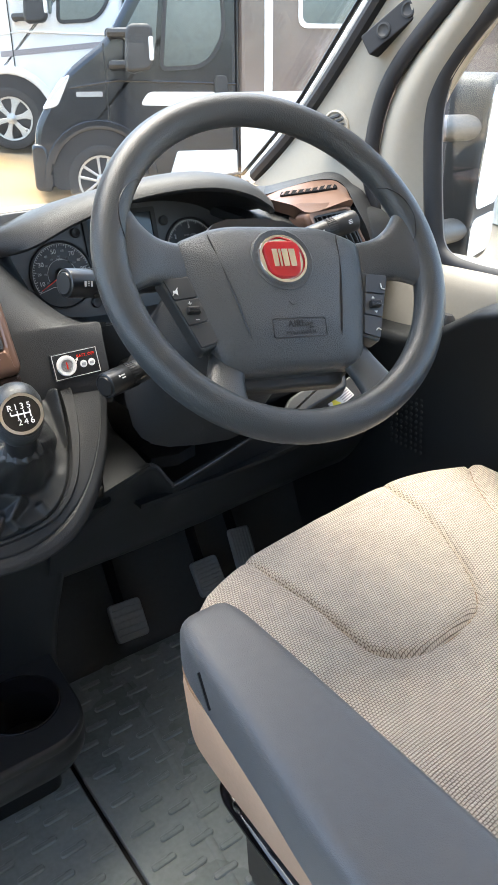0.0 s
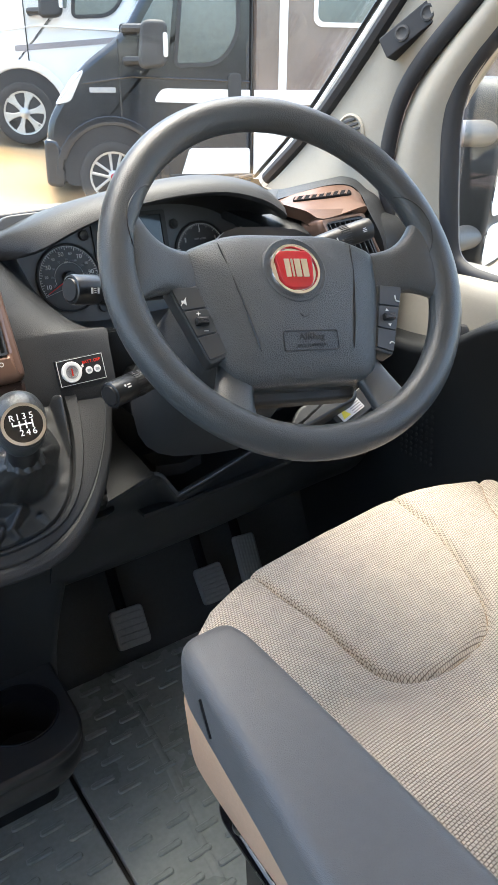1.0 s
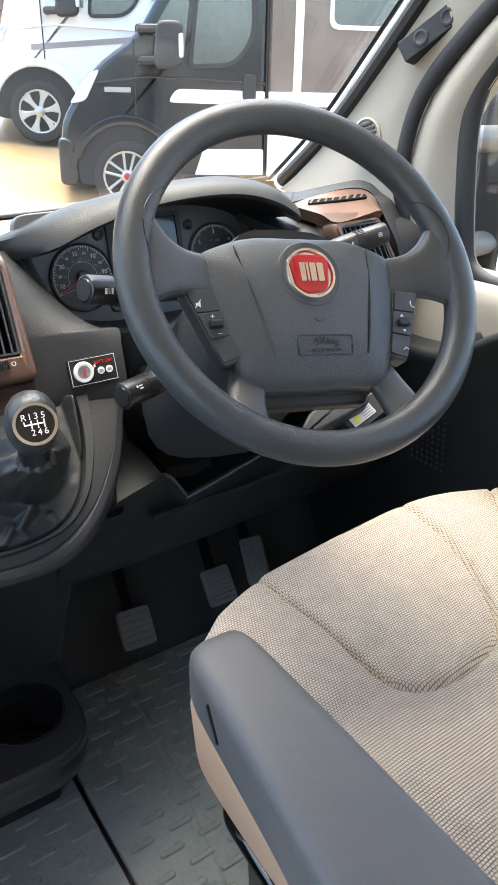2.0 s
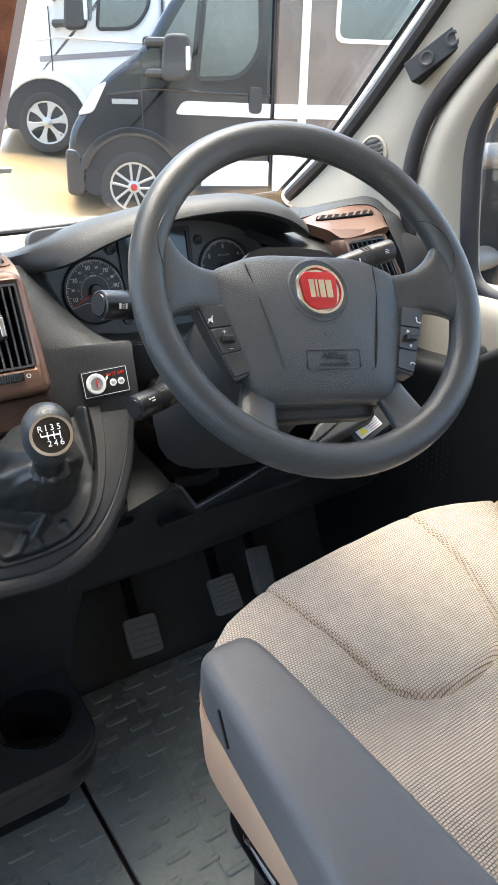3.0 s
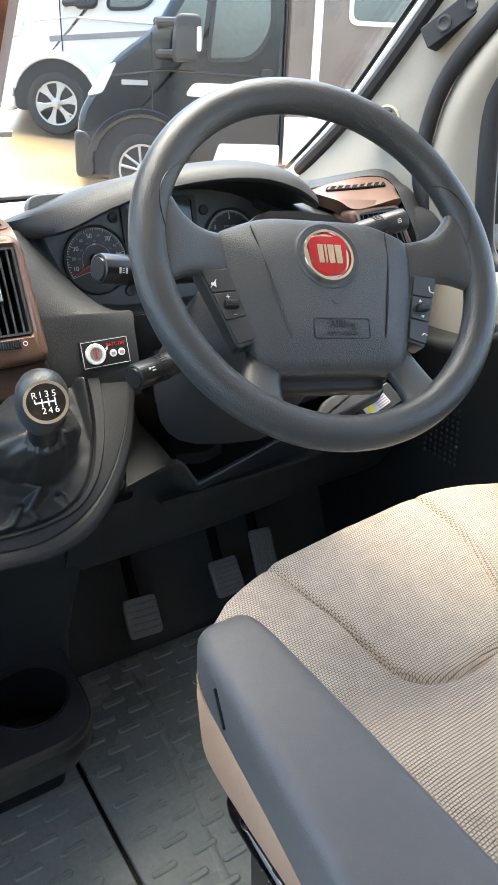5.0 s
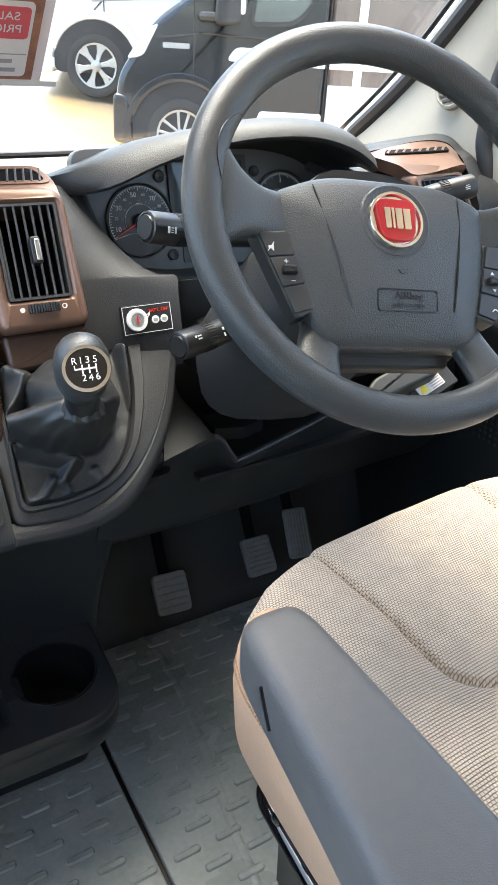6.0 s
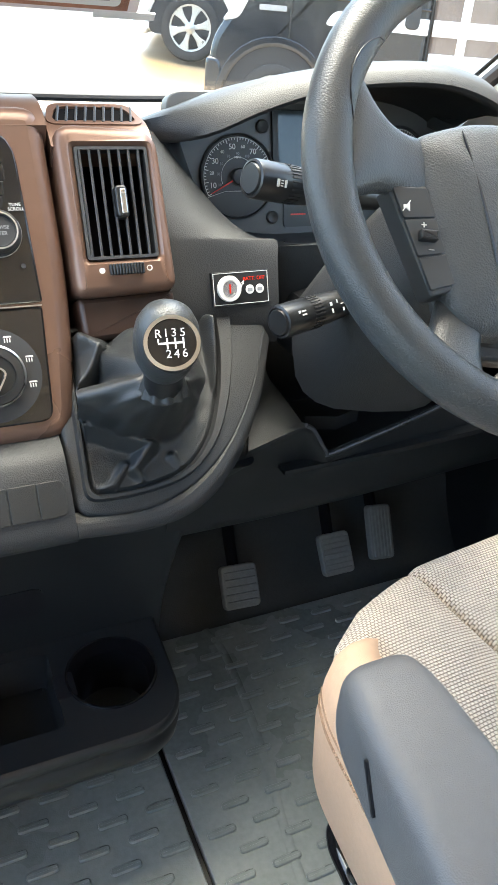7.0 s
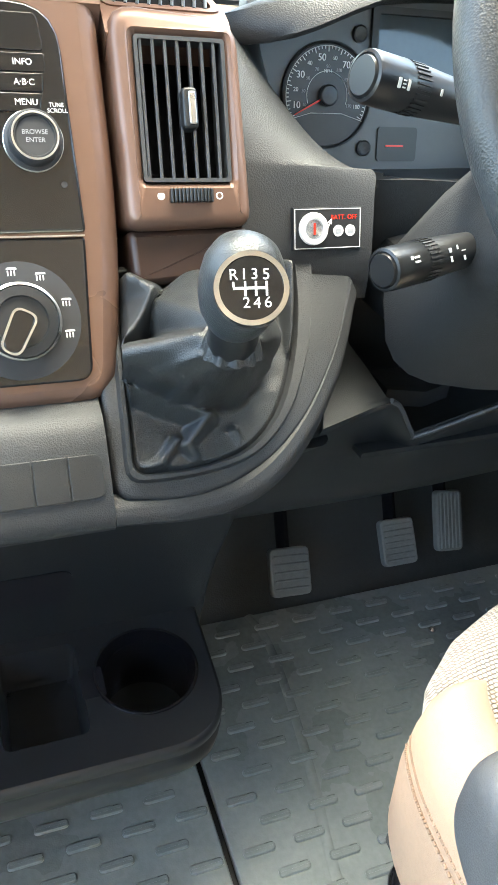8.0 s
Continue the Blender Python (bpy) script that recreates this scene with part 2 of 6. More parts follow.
def circle(r, n=32, cx=0.0, cy=0.0, ry=None):
    ry = ry or r
    return [(cx + r * math.cos(2 * math.pi * i / n), cy + ry * math.sin(2 * math.pi * i / n)) for i in range(n)]


def rect(x0, y0, x1, y1, r=0.0, n=4):
    p = [(x0, y0), (x1, y0), (x1, y1), (x0, y1)]
    return rounded(p, r, n) if r else p


def revolve(bm, prof, M, seg=28):
    """Turned shape: profile of (radius, height) about the local z of M."""
    loops = [[M @ Vector((r * math.cos(2 * math.pi * k / seg), r * math.sin(2 * math.pi * k / seg), z)) for k in range(seg)] for r, z in prof]
    return loft(bm, loops)


def block(bm, lo, hi, bevel=0.004):
    """Box with rounded edges between two corners."""
    r = bmesh.ops.create_cube(bm, size=1.0)
    lo, hi = Vector(lo), Vector(hi)
    for v in r["verts"]:
        v.co = Vector([lo[i] + (v.co[i] + 0.5) * (hi[i] - lo[i]) for i in range(3)])
    if bevel:
        es = list({e for v in r["verts"] for e in v.link_edges})
        bmesh.ops.bevel(bm, geom=es, offset=bevel, segments=2, affect='EDGES', profile=0.5)
    return bm


def patch(bm, rows, thick=None):
    """Open sheet through rows of points; with thick, a solid shell set off by that vector."""
    rows = [[Vector(p) for p in r] for r in rows]
    if thick is None:
        return loft(bm, rows, cap=False, closed=False)
    t = Vector(thick)
    loft(bm, [r + [p + t for p in reversed(r)] for r in rows])
    return bm


def dense(rows, n=4):
    """Smooth finer rows through a coarse net of points."""
    a = [smooth_path(r, n) for r in rows]
    cols = [smooth_path([r[i] for r in a], n) for i in range(len(a[0]))]
    return [[c[j] for c in cols] for j in range(len(cols[0]))]


def words(text, size, M, material, parent, name="lettering", flip=False, label=""):
    """Raised lettering in the built-in font, centred at the origin of M."""
    cu = bpy.data.curves.new(name, 'FONT')
    cu.body, cu.size, cu.align_x, cu.align_y, cu.extrude = text, size, 'CENTER', 'CENTER', 0.0002
    tmp = bpy.data.objects.new(name, cu)
    scene.collection.objects.link(tmp)
    me = bpy.data.meshes.new_from_object(tmp.evaluated_get(bpy.context.evaluated_depsgraph_get()))
    bpy.data.objects.remove(tmp)
    me.transform(M @ Matrix.Diagonal((-1 if flip else 1, 1, 1, 1)))
    bm = bmesh.new()
    bm.from_mesh(me)
    bpy.data.meshes.remove(me)
    return part(name, bm, material, parent, label)


def B():
    return bmesh.new()


# ---- setting: floor, walls, ceiling ----
def bar_plane(x, y, z):
    return Matrix.Translation((x, y, z))


floor = part("floor", block(B(), (-1.30, -1.7, -0.05), (0.47, 0.62, -0.012), 0), FRIT)
tagged(floor, "dark grey rubber cab floor", "floor", kind="structure")
mat_r = part("floor_mat", slab(B(), rect(-0.231, -1.6, 0.44, 0.43, 0.01), bar_plane(0, 0, 0), 0.0, -0.0118, 0.002), RUBBER)
tagged(mat_r, "dark grey ribbed rubber floor mat under the driver seat", "floor mat", kind="structure")
mat_l = part("floor_mat", slab(B(), rect(-1.25, -1.6, -0.2395, 0.43, 0.01), bar_plane(0, 0, 0), 0.001, -0.0118, 0.002), RUBBER)
tagged(mat_l, "dark grey ribbed rubber floor mat beside the seam", "floor mat", kind="structure")
toe = part("toe_board", patch(B(), dense([[(x, y, z) for x in (-0.6, -0.1, 0.455)] for y, z in ((0.425, -0.012), (0.46, 0.008), (0.52, 0.10), (0.58, 0.30), (0.60, 0.50))], 3), (0, 0.02, -0.01)), TOE)
tagged(toe, "dark lined toe board sloping up behind the pedals", "floor", kind="structure")
ridge = part("floor_ridge", tube(B(), smooth_path([(-0.095, 0.43, -0.0134), (-0.083, 0.381, -0.0128), (-0.088, 0.28, -0.0128), (-0.105, 0.15, -0.0128), (-0.124, 0.053, -0.0128), (-0.15, -0.15, -0.0128)], 6), 0.0145, 20), RUBBER, mat_r, "soft worn ridge in the rubber")
# rear and left walls are unseen, added to block light and feed reflections
for name, lo, hi, label in (("wall_rear", (-1.35, -1.75, -0.04), (0.50, -1.70, 1.42), "unseen pale wall added behind the cab to block and reflect light"),
                            ("wall_left", (-1.35, -1.70, -0.04), (-1.30, 0.62, 0.74), "unseen dark wall added on the passenger side to block light"),
                            ("wall_right", (0.452, 0.26, -0.04), (0.50, 0.66, 0.74), "dark panel in the foot well"),
                            ("wall_front", (-1.30, 0.62, -0.04), (0.50, 0.66, 0.74), "dark bulkhead behind the dashboard")):
    w = part(name, block(B(), lo, hi, 0.005), DARK if name in ("wall_front", "wall_right", "wall_left") else LINING)
    tagged(w, label, "wall", kind="structure")
# unseen roof, run back to the rear wall to keep sky off gloss panels
ceiling = part("ceiling", patch(B(), dense([[(x, y, z) for x in (-1.34, -0.4, 0.49)] for y, z in ((0.18, 1.28), (-0.1, 1.36), (-0.75, 1.40), (-1.74, 1.40))], 3), (0, 0, 0.03)), LINING)
tagged(ceiling, "unseen pale cab roof lining, extended back to block sky light", "ceiling", kind="structure")

# tread pads of the mats
pad_bm = B()
slab(pad_bm, rect(-0.0195, -0.0052, 0.0195, 0.0052, 0.0052, 3), Matrix(), 0.0036, -0.001, 0.0015, 1)
pad_ob = part("tread_pad", pad_bm, RUBBER, mat_r)
pad_me = pad_ob.data
first = True
for m_ in range(-9, 10):
    for k in range(-1, 9):
        x = -0.168 + 0.063 * k + (0.0315 if m_ % 2 else 0.0)
        y = 0.123 + 0.031 * m_
        if x < -0.212 or x > 0.41:
            continue
        if first:
            o, first = pad_ob, False
        else:
            o = new("tread_pad", pad_me)
            o.parent = mat_r
        o.location = (x, y, 0.0)
for m_ in range(-6, 5):
    for k in range(-5, -1):
        x = -0.168 + 0.063 * k + (0.0315 if m_ % 2 else 0.0)
        if x > -0.262:
            continue
        o = new("tread_pad", pad_me)
        o.parent = mat_l
        o.location = (x, 0.123 + 0.031 * m_, 0.001)
stud = part("floor_stud", revolve(B(), [(0.006, 0), (0.006, 0.003), (0.003, 0.006), (0.0005, 0.007)], bar_plane(0.175, 0.328, 0), 12), CHROME)
tagged(stud, "small bright metal stud fixed in the floor mat", "stud")

# ---- windscreen and pillar ----
glass = part("pane", patch(B(), [[(-1.3, 0.662, 0.792), (0.435, 0.685, 0.795)], [(-1.3, 0.20, 1.27), (0.42, 0.225, 1.255)]], (0, 0.004, 0.004)), SCREEN)
glass.visible_shadow = False
win1 = empty("window_1", (-0.4, 0.66, 0.8))
tagged(win1, "large raked windscreen with black border", "windscreen", kind="structure")
glass.parent = win1
glass.matrix_parent_inverse = Matrix.Translation((0.4, -0.66, -0.8))
part("lower_gasket", tube(B(), smooth_path([(-1.3, 0.56, 0.80), (-0.5, 0.56, 0.803), (-0.17, 0.563, 0.803), (0.07, 0.606, 0.806), (0.25, 0.655, 0.812), (0.43, 0.705, 0.815)], 5), 0.0045, 8), SEAL, win1, "thin black gasket")
part("side_gasket", tube(B(), smooth_path([(0.425, 0.69, 0.815), (0.428, 0.545, 0.930), (0.425, 0.385, 1.088), (0.42, 0.225, 1.245)], 5), 0.005, 8, flat=0.6), FRIT, win1, "black windscreen edge")
part("side_strip", tube(B(), smooth_path([(0.43, 0.655, 0.815), (0.43, 0.51, 0.925), (0.43, 0.352, 1.082), (0.42, 0.195, 1.24)], 5), 0.013, 8), SEAL, win1, "black rubber strip")
part("outer_pillar", tube(B(), [(0.452, 0.685, 0.805), (0.452, 0.540, 0.921), (0.450, 0.381, 1.078), (0.443, 0.222, 1.236)], 0.019, 10), WHITEV, win1, "white painted outer pillar")

pillar_a = [(0.425, 0.655, 0.80), (0.425, 0.60, 0.835), (0.43, 0.505, 0.915), (0.43, 0.35, 1.07), (0.42, 0.19, 1.235)]
pillar_m = [(0.40, 0.45, 0.79), (0.41, 0.44, 0.84), (0.424, 0.395, 0.93), (0.430, 0.300, 1.035), (0.42, 0.15, 1.19)]
pillar_b = [(0.425, 0.322, 0.78), (0.43, 0.335, 0.85), (0.435, 0.315, 0.965), (0.435, 0.215, 1.075), (0.42, 0.06, 1.20)]
pillar = part("wall_pillar", patch(B(), dense([[a, m2, b] for a, m2, b in zip(pillar_a, pillar_m, pillar_b)], 5), (0.02, 0.004, 0)), CREAM)
tagged(pillar, "cream plastic windscreen pillar trim", "pillar", kind="structure")
seal = part("door_seal", tube(B(), smooth_path([(0.43, 0.30, 0.60), (0.43, 0.315, 0.78), (0.428, 0.337, 0.855), (0.428, 0.31, 0.975), (0.428, 0.205, 1.083), (0.42, 0.05, 1.20), (0.42, -0.3, 1.24)], 8), 0.0140, 12, flat=0.7, up=(1, 0, 0)), SEAL)
tagged(seal, "black rubber door seal", "seal", kind="structure")
grab = empty("sensor_block", (0.405, 0.315, 1.05))
tagged(grab, "small black plastic block with two round sensors on the pillar", "sensor")
GM = plane((0.426, 0.295, 1.064), (0, -0.80, 0.58), (-0.88, -0.30, 0.12))
part("body", slab(B(), rect(-0.062, -0.017, 0.058, 0.017, 0.004), GM, 0.006, -0.02, 0.002), SEAL, grab)
for cx in (-0.025, 0.022):
    part("eye", revolve(B(), [(0.012, 0.004), (0.012, 0.0078), (0.009, 0.0083), (0.007, 0.0068), (0.001, 0.0066)], GM @ Matrix.Translation((cx, 0, 0)), 18), TRIMB, grab)
spk = empty("pillar_vent", (0.405, 0.42, 0.91))
tagged(spk, "round cream slotted vent on the pillar trim", "vent")
SM = plane((0.413, 0.408, 0.910), (0.2, -0.9, 0.35), (-0.92, -0.30, 0.25))
part("rim", revolve(B(), [(0.026, -0.012), (0.026, 0.002), (0.023, 0.004), (0.021, 0.001), (0.001, 0.0)], SM @ Matrix.Diagonal((1, 1.25, 1, 1)), 24), CREAM, spk)
for i in range(6):
    h = -0.02 + i * 0.008
    w = 0.019 * math.sqrt(max(0.05, 1 - (h / 0.027) ** 2))
    part("slot", slab(B(), rect(-w, h - 0.0017, w, h + 0.0017, 0.0015, 2), SM, 0.0042, 0.001), TRIMB, spk)

# ---- driver door ----
door = empty("door_1", (0.45, 0.0, 0.05))
tagged(door, "closed cream and black driver door with window", "door", kind="structure")
fr_out = [(0.436, 0.30, 0.70), (0.436, 0.325, 0.80), (0.436, 0.328, 0.87), (0.438, 0.30, 0.975), (0.438, 0.20, 1.085), (0.43, 0.05, 1.20), (0.43, -0.30, 1.235), (0.43, -0.70, 1.235)]
fr_mid = [(0.415, 0.25, 0.72), (0.415, 0.268, 0.80), (0.415, 0.275, 0.87), (0.415, 0.255, 0.96), (0.415, 0.17, 1.065), (0.41, 0.035, 1.175), (0.41, -0.30, 1.21), (0.41, -0.70, 1.21)]
fr_in = [(0.43, 0.205, 0.73), (0.432, 0.218, 0.80), (0.432, 0.226, 0.87), (0.432, 0.215, 0.945), (0.432, 0.14, 1.05), (0.425, 0.02, 1.15), (0.425, -0.30, 1.18), (0.425, -0.70, 1.18)]
part("window_frame", patch(B(), dense([list(r) for r in zip(fr_out, fr_mid, fr_in)], 4), (0.02, 0, 0)), CREAM, door, "cream door frame")
part("window_rubber", tube(B(), smooth_path([(0.435, -0.4, 0.718), (0.435, 0.02, 0.720), (0.435, 0.067, 0.720), (0.435, 0.110, 0.721), (0.435, 0.154, 0.727), (0.435, 0.185, 0.748), (0.435, 0.199, 0.797), (0.435, 0.215, 0.91), (0.435, 0.213, 0.968), (0.435, 0.193, 1.011), (0.435, 0.128, 1.078), (0.43, 0.01, 1.155), (0.43, -0.3, 1.175)], 6), 0.0165, 12, flat=0.7, up=(1, 0, 0)), SEAL, door, "black window rubber")
dp = part("window_pane", patch(B(), [[(0.45, 0.20, 0.70), (0.45, -0.72, 0.70)], [(0.44, 0.20, 1.17), (0.44, -0.72, 1.17)]], (0.003, 0, 0)), SCREEN, door)
dp.visible_shadow = False
part("upper_panel", patch(B(), dense([[(0.437, y, 0.735), (0.405, y, 0.715), (0.392, y, 0.665), (0.385, y, 0.625)] for y in (0.33, 0.15, -0.2, -0.75)], 4), (0.04, 0, 0)), CREAM, door, "cream upper door panel")
part("lower_panel", patch(B(), dense([[(0.380, y, z + 0.012), (0.35, y, z), (0.36, y, z - 0.05), (0.395, y, 0.40), (0.41, y, 0.02)] for y, z in ((0.36, 0.616), (0.17, 0.622), (0.10, 0.648), (0.0, 0.700), (-0.2, 0.705), (-0.75, 0.705))], 4), (0.04, 0, 0)), DARK, door, "black lower door panel")
gr = B()
for i in range(7):
    for j in range(12):
        revolve(gr, [(0.0032, 0), (0.0032, 0.001), (0.0006, 0.0012)], plane((0.372 + 0.0012 * j, 0.20 - 0.011 * i, 0.545 - 0.011 * j), (0, 1, 0), (-0.98, 0, 0.15)), 6)
part("speaker_grille", gr, SMOOTH, door)
part("lock_knob", loft(B(), [[Vector((0.374 + 0.010 * s * math.cos(a), 0.102 + 0.014 * s * math.sin(a), z + 0.012)) for a in [2 * math.pi * k / 14 for k in range(14)]] for z, s in ((0.618, 1.3), (0.645, 1.2), (0.655, 0.9), (0.660, 0.6))]), SMOOTH, door)

mir = empty("door_mirror", (0.62, 0.40, 0.70))
tagged(mir, "large grey door mirror outside the driver window", "mirror")
MM = plane((0.82, 0.395, 0.825), (0.93, 0.36, 0), (0.36, -0.93, -0.03))
part("housing", slab(B(), rounded([(-0.085, -0.19), (0.10, -0.19), (0.10, 0.17), (-0.06, 0.17)], 0.045), MM, 0.0, -0.09, 0.012), TRIMB, mir, "grey plastic housing")
part("glass", slab(B(), rounded([(-0.068, -0.075), (0.09, -0.075), (0.09, 0.155), (-0.048, 0.155)], 0.035), MM, 0.003, -0.001), MIRROR, mir)
part("lower_glass", slab(B(), rounded([(-0.072, -0.172), (0.088, -0.172), (0.088, -0.092), (-0.070, -0.092)], 0.03), MM, 0.003, -0.001), MIRROR, mir)
for z in (0.905, 0.715):
    part("arm", tube(B(), [(0.49, 0.33, z + 0.005), (0.64, 0.375, z), (0.77, 0.41, z - 0.005)], [0.026, 0.028, 0.030], 20, flat=0.8), ARMG, mir)

# ---- dashboard ----
dash = empty("dashboard", (0, 0.45, 0.5))
tagged(dash, "dark grey grained plastic dashboard with copper trim", "dashboard")
PV = plane((-0.275, 0.273, 0.748), (1, 0, 0), (0, -0.906, 0.423))
PG = plane((-0.285, 0.165, 0.55), (1, 0, 0), (0, -0.727, 0.687))

part("deck", patch(B(), dense([[(x, y0, 0.775), (x, y0 + 0.07, 0.782), (x, 0.60, 0.768), (x, 0.67, 0.755)] for x, y0 in ((-1.28, 0.36), (-0.5, 0.36), (-0.24, 0.38), (-0.19, 0.44), (0.0, 0.44), (0.2, 0.44))], 3), (0, 0, -0.02)), DASH, dash, "dark upper shelf of the dashboard")
part("body", patch(B(), [[(x, y, z) for y, z in ((0.62, 0.75), (0.455, 0.75), (0.45, 0.655), (0.305, 0.645), (0.30, 0.60), (0.335, 0.50), (0.36, 0.455), (0.62, 0.40))] for x in (-0.115, 0.40)], (0.0, 0.012, 0.0)), DARK, dash)
part("right_deck", patch(B(), dense([[(x, 0.62, z0 - 0.03), (x, 0.50, z0 + 0.005), (x, 0.38, z0), (x, 0.28, z0 - 0.012), (x, 0.245, z0 - 0.06), (x, 0.26, z0 - 0.14), (x, 0.30, z0 - 0.30)] for x, z0 in ((0.17, 0.805), (0.26, 0.815), (0.36, 0.812), (0.425, 0.80))], 5), (0, 0.02, -0.012)), DASH, dash, "grey rounded end of the dashboard")

# grained panel beside the instruments and the bowl round them
lip = [(-0.197, 0.388, 0.790), (-0.176, 0.338, 0.755), (-0.150, 0.300, 0.724), (-0.128, 0.276, 0.711), (-0.108, 0.270, 0.709)]
left = [(-0.226, 0.36, 0.800), (-0.226, 0.315, 0.775), (-0.226, 0.29, 0.745), (-0.226, 0.275, 0.72), (-0.226, 0.27, 0.709)]
rows = [[a, (Vector(a) + Vector(b)) / 2 + Vector((0, -0.002, 0.002)), b] for a, b in zip(left, lip)]
rows += [[(-0.226, 0.262, 0.69), (-0.165, 0.260, 0.69), (-0.110, 0.258, 0.69)], [(-0.226, 0.246, 0.645), (-0.165, 0.244, 0.645), (-0.112, 0.242, 0.645)], [(-0.226, 0.244, 0.61), (-0.165, 0.242, 0.61), (-0.112, 0.24, 0.61)]]
part("side_panel", patch(B(), dense(rows, 5), (0, 0.02, -0.005)), DASH, dash, "dark grey grained panel")
inner = [(-0.168, 0.425, 0.802), (-0.152, 0.42, 0.755), (-0.134, 0.418, 0.715), (-0.108, 0.415, 0.690), (-0.070, 0.412, 0.680)]
lip2 = lip[:-1] + [(-0.095, 0.275, 0.706)]
mids = [(Vector(a) * 0.55 + Vector(b) * 0.45) + Vector((0.004, 0, -0.014)) for a, b in zip(lip2, inner)]
part("instrument_bowl", patch(B(), dense([[a, m2, b] for a, m2, b in zip(lip2, mids, inner)], 6), (-0.006, 0, -0.01)), SMOOTH, dash, "smooth dark bowl round the dials")
part("bowl_floor", patch(B(), dense([[(-0.108, 0.272, 0.706), (-0.100, 0.35, 0.685), (-0.075, 0.415, 0.680)], [(-0.02, 0.272, 0.700), (-0.02, 0.35, 0.682), (-0.02, 0.415, 0.676)], [(0.24, 0.275, 0.71), (0.24, 0.35, 0.69), (0.24, 0.415, 0.68)]], 5), (0, 0, -0.01)), SMOOTH, dash)

# hood over the instruments
st = [(-0.212, 0.395, 0.803, 0.385, 0.784), (-0.165, 0.375, 0.824, 0.330, 0.800), (-0.110, 0.365, 0.845, 0.312, 0.826), (-0.050, 0.36, 0.858, 0.300, 0.846), (0.020, 0.355, 0.869, 0.293, 0.856),
      (0.090, 0.35, 0.872, 0.288, 0.856), (0.145, 0.345, 0.863, 0.285, 0.843), (0.180, 0.34, 0.846, 0.288, 0.826), (0.198, 0.335, 0.830, 0.296, 0.815)]
loops = []
for x, yr, zr, yl, zl in st:
    loops.append([(x, yl, zl), (x, yl + 0.006, zl + 0.010), (x, (yl + yr) / 2, (zl + zr) / 2 + 0.010), (x, yr, zr), (x, yr + 0.06, zr - 0.012), (x, yr + 0.10, zr - 0.05),
                  (x, yr + 0.09, zr - 0.055), (x, yr + 0.05, zr - 0.028), (x, yr, zr - 0.018), (x, yl + 0.012, zl - 0.006), (x, yl + 0.003, zl - 0.004)])
fine = [smooth_path([l[i] for l in loops], 4) for i in range(len(loops[0]))]
part("instrument_hood", loft(B(), [[c[j] for c in fine] for j in range(len(fine[0]))]), DASH, dash, "grained hood over the instruments", 50)

# instruments
CL = plane((0, 0.412, 0.745), (1, 0, 0), (0, -0.97, 0.24))
clus = part("gauge_face", slab(B(), rounded([(-0.175, -0.075), (0.20, -0.075), (0.20, 0.095), (-0.175, 0.085)], 0.02), CL, 0.0, -0.02, 0.002), DIALR, dash, "grey cluster face with two dials")
def dial(cx, cy, r, names, needle, small):
    C = CL @ Matrix.Translation((cx, cy, 0))
    d = part("dial", revolve(B(), [(r, 0.0), (r, 0.004), (r - 0.002, 0.005), (r - 0.003, 0.002), (0.001, 0.002)], C, 48), DIAL, clus, "black dial with white numbers")
    bmt = B()
    for i in range(49):
        a = radians(208 - 236 * i / 48)
        k = 0.0045 if i % 4 == 0 else 0.0022
        M = C @ Matrix.Rotation(a, 4, 'Z')
        slab(bmt, rect(r - 0.005 - k, -0.0004, r - 0.005, 0.0004), M, 0.0026, 0.0022)
    arc = [(math.cos(radians(208 - 236 * i / 40)) * (r - 0.0045), math.sin(radians(208 - 236 * i / 40)) * (r - 0.0045)) for i in range(41)]
    tube(bmt, [C @ Vector((x, y, 0.0024)) for x, y in arc], 0.0003, 4)
    arc = [(math.cos(radians(200 - 220 * i / 40)) * r * 0.45, math.sin(radians(200 - 220 * i / 40)) * r * 0.45) for i in range(41)]
    if small:
        tube(bmt, [C @ Vector((x, y, 0.0024)) for x, y in arc], 0.0003, 4)
        tube(bmt, [C @ Vector(p) for p in ((-r * 0.86, -r * 0.47, 0.0024), (-r * 0.35, -r * 0.33, 0.0024), (r * 0.35, -r * 0.33, 0.0024), (r * 0.86, -r * 0.47, 0.0024))], 0.0003, 4)
    part("dial_scale", bmt, PRINT, clus)
    for i, t in enumerate(names):
        a = radians(196 - 212 * i / (len(names) - 1))
        big = not small or i % 2 == 0
        words(t, 0.0086 if big else 0.0052, C @ Matrix.Translation((math.cos(a) * r * 0.70, math.sin(a) * r * 0.70, 0.0024)), PRINT, clus, "dial_number")
    if small:
        for i, t in enumerate(("10", "30", "50", "70", "90", "110", "130", "150", "170")):
            a = radians(200 - 220 * i / 8)
            words(t, 0.0042, C @ Matrix.Translation((math.cos(a) * r * 0.53, math.sin(a) * r * 0.53, 0.0024)), PRINTG, clus, "dial_number")
    part("needle", slab(B(), [(0.006, -0.0008), (r - 0.008, -0.0004), (r - 0.008, 0.0004), (0.006, 0.0008)], C @ Matrix.Rotation(radians(needle), 4, 'Z'), 0.006, 0.0045), NEEDLE, clus, "red needle")
    part("needle_cap", revolve(B(), [(0.0095, 0.002), (0.0095, 0.007), (0.008, 0.0085), (0.001, 0.009)], C, 24), SMOOTH, clus)


